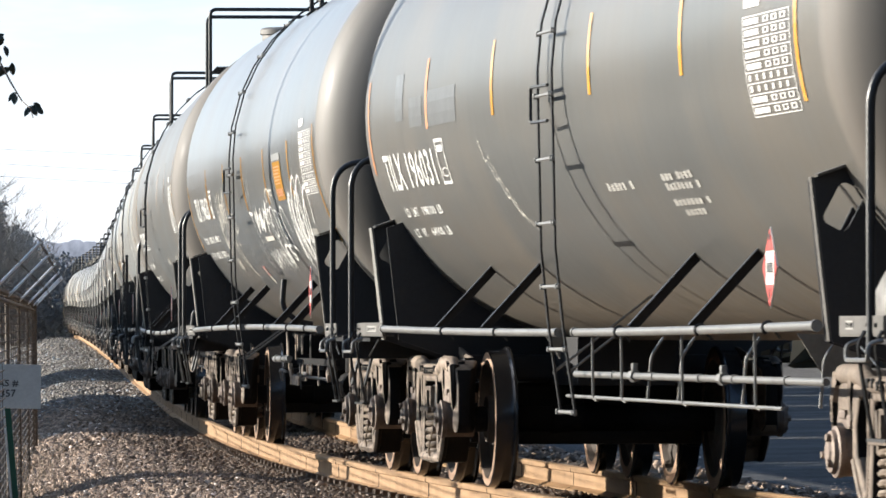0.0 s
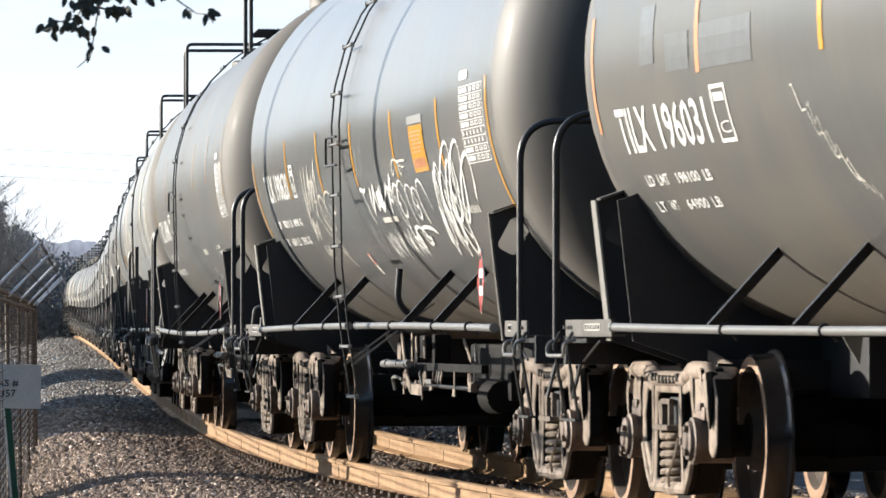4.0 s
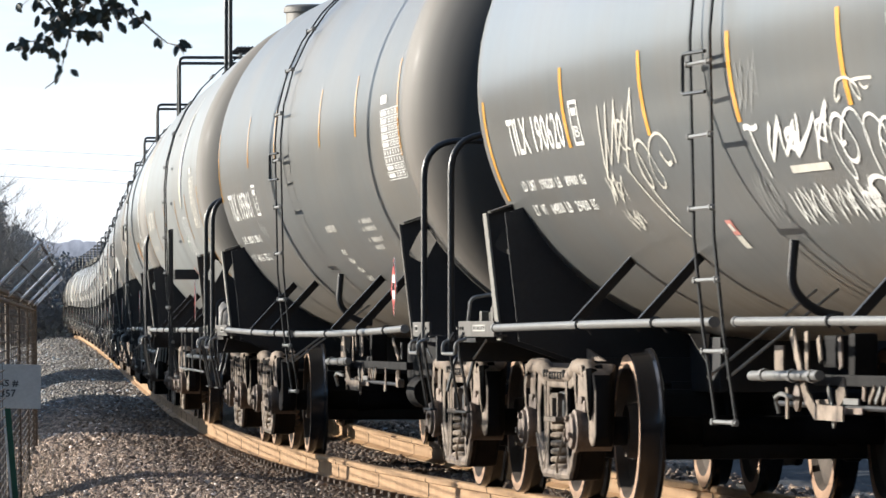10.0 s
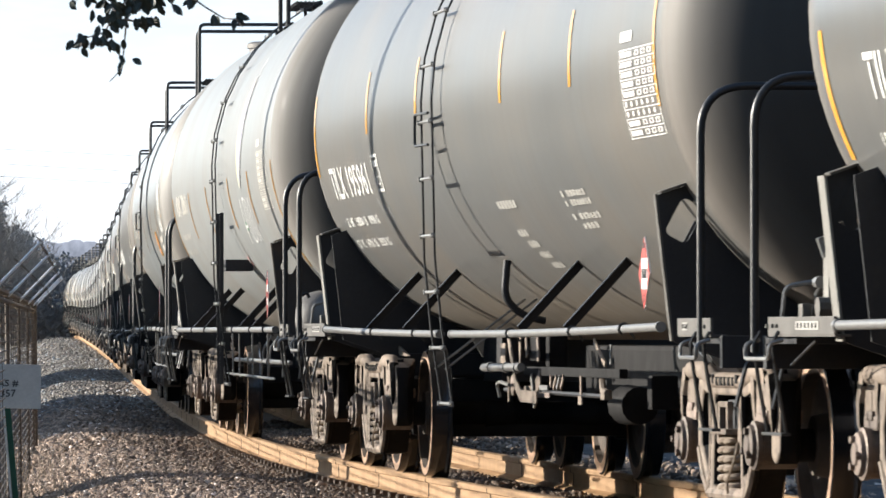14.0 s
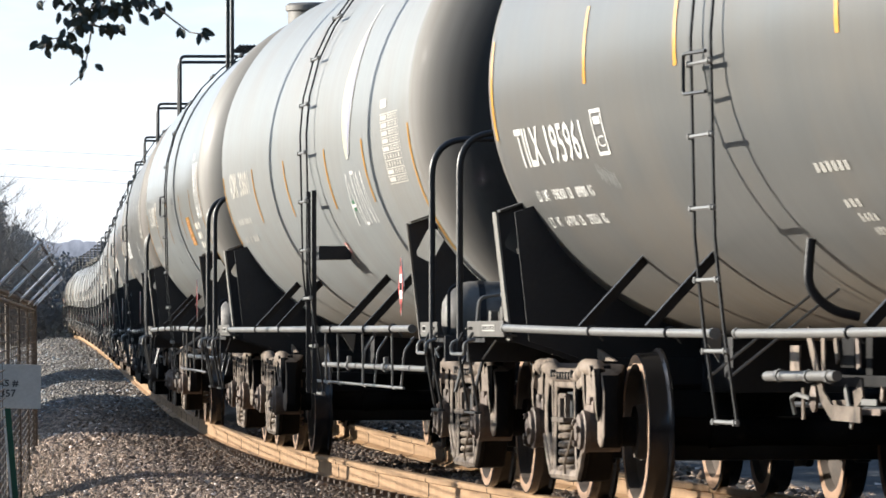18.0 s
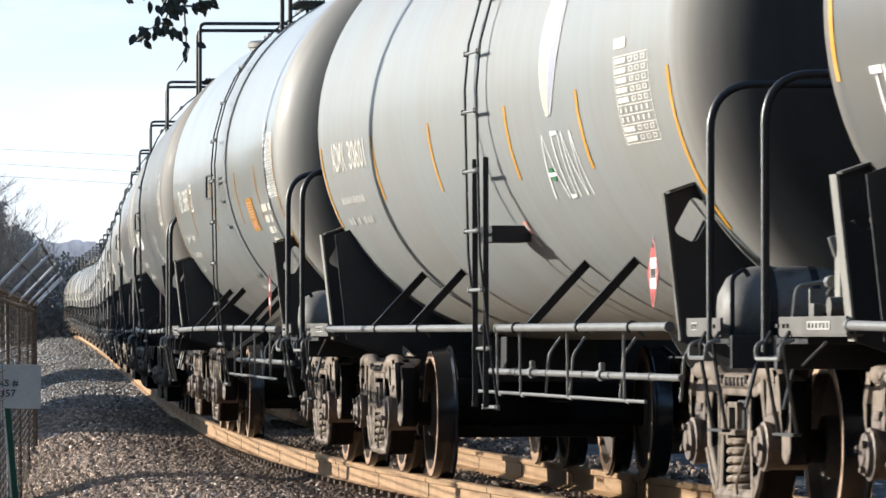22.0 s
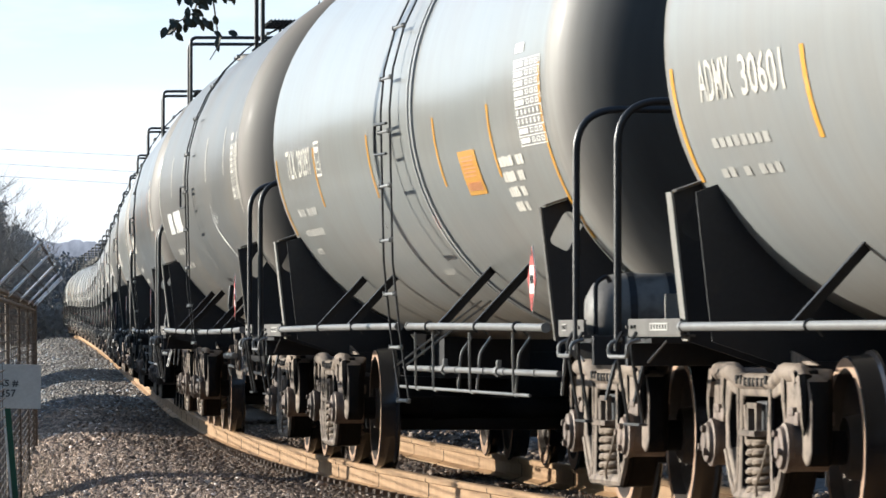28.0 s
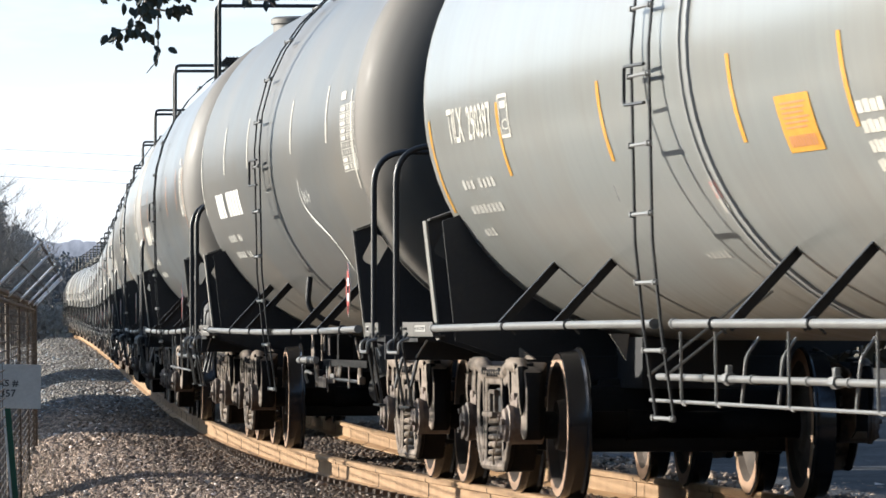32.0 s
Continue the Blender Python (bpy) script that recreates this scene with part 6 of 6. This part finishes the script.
def build_brace_poles():
    """Two leaning timber poles beside the line, out of view, whose shadows lie across the passing tanks."""
    run = 5.5
    hx, hy = math.cos(radians(SUN_AZ)) * run, math.sin(radians(SUN_AZ)) * run
    rise = run * math.tan(radians(SUN_ELEV))
    for x, y, r in ((-0.48, 44.72, 0.075), (-1.38, 52.15, 0.085)):
        pole = new("leaning_pole")
        tagged(pole, "leaning timber brace pole beside the line", "utility pole", "leaning poles")
        pole.location = (x + hx, y + hy, 2.4 + rise)
        bm = bmesh.new()
        tube(bm, [(0, -0.5 * z, z) for z in (-2.4 - rise - 0.8, 0.0, 4.5)], [r * 1.15, r, r * 0.9], 10)
        part("pole_shaft", bm, M_TIE, pole)
        bm = bmesh.new()
        lathe(bm, [(4.5, r), (4.56, r * 0.9), (4.60, 0.02)], "z", 10, (0, -2.25, 0))
        part("pole_cap", bm, M_GALV, pole)


def leaf(bm, p, d, length, width, rnd):
    d = d.normalized()
    side = d.cross(Vector((rnd.uniform(-0.5, 0.5), -1, rnd.uniform(-0.5, 0.5)))).normalized()
    nrm = side.cross(d)
    rows = [(0, 0.04), (0.22, 0.8), (0.5, 1.0), (0.78, 0.7), (1.0, 0.03)]
    prev = None
    for a, b in rows:
        c = p + d * length * a + nrm * 0.12 * length * math.sin(a * math.pi)
        cur = [bm.verts.new(c + side * width / 2 * b), bm.verts.new(c - nrm * width * 0.12 * b), bm.verts.new(c - side * width / 2 * b)]
        if prev:
            for k in range(2):
                bm.faces.new((prev[k], prev[k + 1], cur[k + 1], cur[k]))
        prev = cur


BRANCH_D = 30.0


def build_branch():
    """An evergreen branch that hangs into the view and sways; its origin is the lowest sprig."""
    rnd = random.Random(5)
    branch = new("hanging_branch")
    tagged(branch, "dark evergreen branch hanging in front of the sky", "branch")
    k = BRANCH_D / 11656
    def P(x, y):
        return Vector(((x - 150) * k, rnd.uniform(-0.12, 0.12), (130 - y) * k))
    twigs = [[(215, -60), (190, 0), (165, 50), (155, 100), (150, 130), (125, 150)], [(190, 0), (150, 30), (125, 62), (90, 70), (75, 88)], [(205, -20), (240, 0), (275, 8), (310, 38), (340, 60), (362, 66), (372, 80)],
             [(165, 45), (195, 52), (220, 55)], [(150, 30), (135, 10), (110, -20), (75, 10)], [(275, 8), (280, 30)], [(230, -10), (250, 20), (254, 42)]]
    for tw in twigs:
        bm = bmesh.new()
        pts = [P(*q) for q in tw]
        tube(bm, pts, [0.006 - 0.0035 * i / (len(pts) - 1) for i in range(len(pts))], 5)
        part("twig", bm, M_BARK, branch)
    groups = [((150, 125), 22, 9, 4, (0, -1)), ((78, 82), 16, 12, 5, (-0.3, -1)), ((103, 75), 14, 10, 5, (-0.2, -1)), ((125, 75), 15, 10, 7, (0, -1)), ((145, 90), 10, 8, 4, (0.2, -1)), ((150, 40), 28, 24, 34, (0, -1)), ((175, 20), 34, 24, 40, (0.1, -1)), ((200, 52), 20, 7, 10, (0.3, -1)),
              ((215, 22), 18, 16, 14, (0.2, -1)), ((245, 5), 25, 12, 14, (0.2, -1)), ((285, 18), 12, 14, 6, (0, -1)), ((75, 10), 5, 5, 2, (-0.2, -1)), ((100, 0), 12, 6, 4, (0, -1)), ((325, 60), 3, 4, 2, (0, -1)), ((362, 66), 7, 4, 5, (0.6, -0.8)), ((255, 35), 4, 8, 2, (0.1, -1)),
              ((150, -20), 60, 20, 60, (0, -1)), ((230, -25), 50, 16, 40, (0, -1))]
    for (cx, cy), rx, ry, n, (dx, dz) in groups:
        for _ in range(n):
            bm = bmesh.new()
            p = P(cx + rnd.gauss(0, 0.5) * rx, cy - 8 + rnd.gauss(0, 0.5) * ry)
            d = Vector((dx + rnd.uniform(-0.75, 0.75), rnd.uniform(-0.3, 0.3), dz + rnd.uniform(-0.1, 0.7)))
            leaf(bm, p, d, rnd.uniform(0.046, 0.066), rnd.uniform(0.024, 0.034), rnd)
            part("leaf", bm, M_LEAF, branch)
    return branch


def build_hedge(x, y0, y1, h, seed):
    """A rank of scrub beside the line, out of view, whose shade falls across the gravel."""
    rnd = random.Random(seed)
    hedge = new("scrub_row")
    tagged(hedge, "row of dense evergreen scrub beside the line", "hedge")
    bm = bmesh.new()
    n = int((y1 - y0) * 300)
    for _ in range(n):
        y = rnd.uniform(y0, y1)
        hh = h * (0.93 + 0.05 * math.sin(y * 0.45 + seed) + 0.03 * math.sin(y * 1.7))
        z = rnd.random() ** 0.6 * hh
        p = Vector((x + rnd.uniform(-0.7, 0.7), y, -0.7 + z))
        leaf(bm, p, Vector((rnd.uniform(-1, 1), rnd.uniform(-1, 1), rnd.uniform(-0.3, 1))), rnd.uniform(0.45, 0.75), rnd.uniform(0.35, 0.5), rnd)
    part("foliage", bm, M_LEAF, hedge)
    for y in np.arange(y0, y1, 2.3):
        bm = bmesh.new()
        tube(bm, [(x, y, -0.9), (x + rnd.uniform(-0.3, 0.3), y, h * 0.6)], [0.08, 0.03], 6)
        part("stem", bm, M_BARK, hedge)


def build_relay_case():
    # out of view, added to shade the gravel and rail; its kind is assumed
    case = new("relay_case")
    tagged(case, "unseen grey trackside case on a concrete foot, assumed from its shadow", "equipment cabinet")
    case.location = (-5.1, 56.85, -0.5)
    bm = bmesh.new()
    box(bm, (0, 0, 1.12), (0.6, 1.05, 1.95), bevel=0.02)
    part("case_body", bm, M_SILL, case)
    bm = bmesh.new()
    box(bm, (0, 0, 2.13), (0.72, 1.16, 0.07), bevel=0.02)
    part("case_lid", bm, M_SILL, case)
    bm = bmesh.new()
    box(bm, (0, 0, 0.06), (0.6, 1.1, 0.26), bevel=0.02)
    part("case_foot", bm, M_TARP, case)


def build_bank():
    """The low bank of bleached grass on the far side of the fence."""
    bm = bmesh.new()
    ys = np.arange(40, 130, 2.0)
    rows = []
    for y in ys:
        rows.append([bm.verts.new((fence_line(y) - a, y, -0.72 + h + 0.06 * noise.noise((y * 0.5, a, 0)))) for a, h in ((0.6, 0.0), (1.6, 0.5), (3.0, 1.15), (5.5, 1.35), (9.0, 1.3), (10.0, -0.2))])
    for A, B_ in zip(rows, rows[1:]):
        for k in range(5):
            bm.faces.new((A[k], A[k + 1], B_[k + 1], B_[k]))
    tagged(part("grass_bank", bm, M_DRY, None, "", True), "low bank of bleached winter grass behind the fence", "bank", kind="structure")


def build_scraps():
    """Scraps of white litter lying on the gravel."""
    for k, (x, y, z, r) in enumerate(((-4.42, 71.2, -0.60, 0.07), (-3.59, 71.4, -0.48, 0.055), (-4.9, 96.0, -0.40, 0.05))):
        rnd = random.Random(60 + k)
        bm = bmesh.new()
        vs = [[bm.verts.new((x + r * (i - 1.5) * 0.8, y + r * (j - 1) * 0.8, z + rnd.uniform(0, 0.55) * r)) for i in range(4)] for j in range(3)]
        for j in range(2):
            for i in range(3):
                bm.faces.new((vs[j][i], vs[j][i + 1], vs[j + 1][i + 1], vs[j + 1][i]))
        bmesh.ops.solidify(bm, geom=bm.faces[:], thickness=0.006)
        tagged(part("litter_scrap", bm, M_WHITE), "crumpled white scrap of litter on the gravel", "litter", "scraps of litter")


def build_weeds():
    rng = random.Random(8)
    bm = bmesh.new()
    for _ in range(2600):
        y = rng.uniform(46, 78)
        x = fence_line(y) + rng.uniform(-0.3, 0.5)
        h = rng.uniform(0.1, 0.5) * (1.3 if rng.random() < 0.2 else 0.7)
        d = Vector((rng.uniform(-0.5, 0.5), rng.uniform(-0.5, 0.5), 1))
        p = Vector((x, y, -0.62))
        q = p + d * h
        s = Vector((0.006, 0, 0))
        bm.faces.new([bm.verts.new(a) for a in (p - s, p + s, q)])
    tagged(part("dry_weeds", bm, M_DRY), "dry brown weeds along the foot of the fence", "weeds", kind="stuff")


build_fence()
build_sign()
stand = [build_bare_tree(0, 0, 10.0, 40 + i) for i in range(4)]
for i in range(28):
    x, y, h = -38.5 + 0.36 * i + 0.4 * math.sin(i * 5), 405 + 13 * (i % 4), 12.6 - 0.20 * i + 0.5 * math.sin(i * 3)
    m = pose(x, y, -1.0, 0, 0, 77 * i) @ Matrix.Scale(h / 10.0, 4)
    if i < 4:
        stand[i].matrix_basis = m
    else:
        copy_thing(stand[i % 4], m)
build_woods()
build_wires()
build_brace_poles()
branch = build_branch()
build_hedge(-15.0, 82, 126, 5.0, 1)
build_hedge(-21.0, 162, 202, 5.0, 2)
build_relay_case()
build_bank()
build_weeds()
build_scraps()
build_stones()


# ---- what moves ----
def hang(a, b):
    """The branch's pose where its lowest sprig hangs a to the right of and b below the view's upper left corner (in 11656ths of its distance)."""
    k = BRANCH_D / 11656
    return pose((a - 784) * k, BRANCH_D, EYE.z + (571.1 - 0.011 * (a - 784) - b) * k, 0, -(a - 150) * 0.075, 0)


def motions():
    walk(branch, [(0, hang(-161, 170)), (0.5, hang(-119, 161)), (1, hang(-4, 146)), (1.5, hang(124, 134)), (2, hang(79, 110)), (2.5, hang(90, 70)), (3, hang(189, 102)), (3.5, hang(224, 86)), (4.5, hang(26, 129)), (5.5, hang(-173, 187)), (6, hang(-129, 128)), (6.5, hang(-34, 128)), (7, hang(-168, 103)), (7.5, hang(-201, 138)), (8, hang(-219, 133)), (9, hang(-245, 129)), (9.5, hang(-64, 133)), (10, hang(106, 137)), (10.5, hang(188, 137)), (11, hang(267, 97)), (11.5, hang(250, 113)), (12, hang(205, 110)), (12.5, hang(246, 93)), (13, hang(387, 80)), (13.5, hang(363, 103)), (14, hang(218, 121)), (14.5, hang(191, 95)), (15.5, hang(245, 90)), (16.5, hang(247, 102)), (17, hang(73, 134)), (17.5, hang(80, 131)), (18, hang(150, 129)), (18.5, hang(214, 128)), (19, hang(245, 117)), (19.5, hang(222, 120)), (20, hang(231, 128)), (20.5, hang(356, 108)), (21, hang(419, 90)), (21.5, hang(383, 90)), (22, hang(334, 97)), (22.5, hang(365, 90)), (23, hang(403, 73)), (23.5, hang(393, 82)), (24, hang(344, 93)), (25, hang(388, 86)), (26, hang(348, 112)), (26.5, hang(305, 89)), (27.5, hang(367, 80)), (28.5, hang(398, 76)), (29, hang(324, 89)), (29.5, hang(322, 79)), (30, hang(370, 72)), (31, hang(338, 68)), (32, hang(282, 104))])
    for i, c in enumerate(cars):
        j = FIRST_CAR + i
        walk(c, [(t, car_pose(j, t)) for t in np.arange(0.0, 32.01, 1.0)])
        times = np.arange(0.0, 32.01, 0.25)
        for sgn in (1, -1):
            def swing(t):
                """How far a truck has turned under its car, following the curve."""
                s = CAR_ZERO + j * CAR_PITCH - travel(t)
                a, b = on_line(s - TRUCK_U), on_line(s + TRUCK_U)
                here = np.interp(s + sgn * TRUCK_U, LINE_S, LINE_PHI)
                return math.degrees(math.atan2(b.x - a.x, b.y - a.y) - here)
            for o in c.children:
                if o.location.x * sgn < 0:
                    continue
                at = sgn * TRUCK_U + (rear_truck(i) if sgn > 0 else 0.0)
                if o.name.startswith("truck") and o.type == "EMPTY":
                    walk(o, [(t, pose(at, 0, 0, 0, 0, swing(t))) for t in np.arange(0.0, 32.01, 2.0)])
                elif o.name.startswith("wheelset"):
                    off, z, phase = o.location.x - at, o.location.z, 40.0 * ((i * 7 + o.location.x * 3) % 9)
                    rows = []
                    for t in times:
                        q = radians(swing(t))
                        rows.append((t, pose(at + off * math.cos(q), off * math.sin(q), z, 0, phase - math.degrees(travel(t) / 0.457), math.degrees(q))))
                    walk(o, rows)


motions()
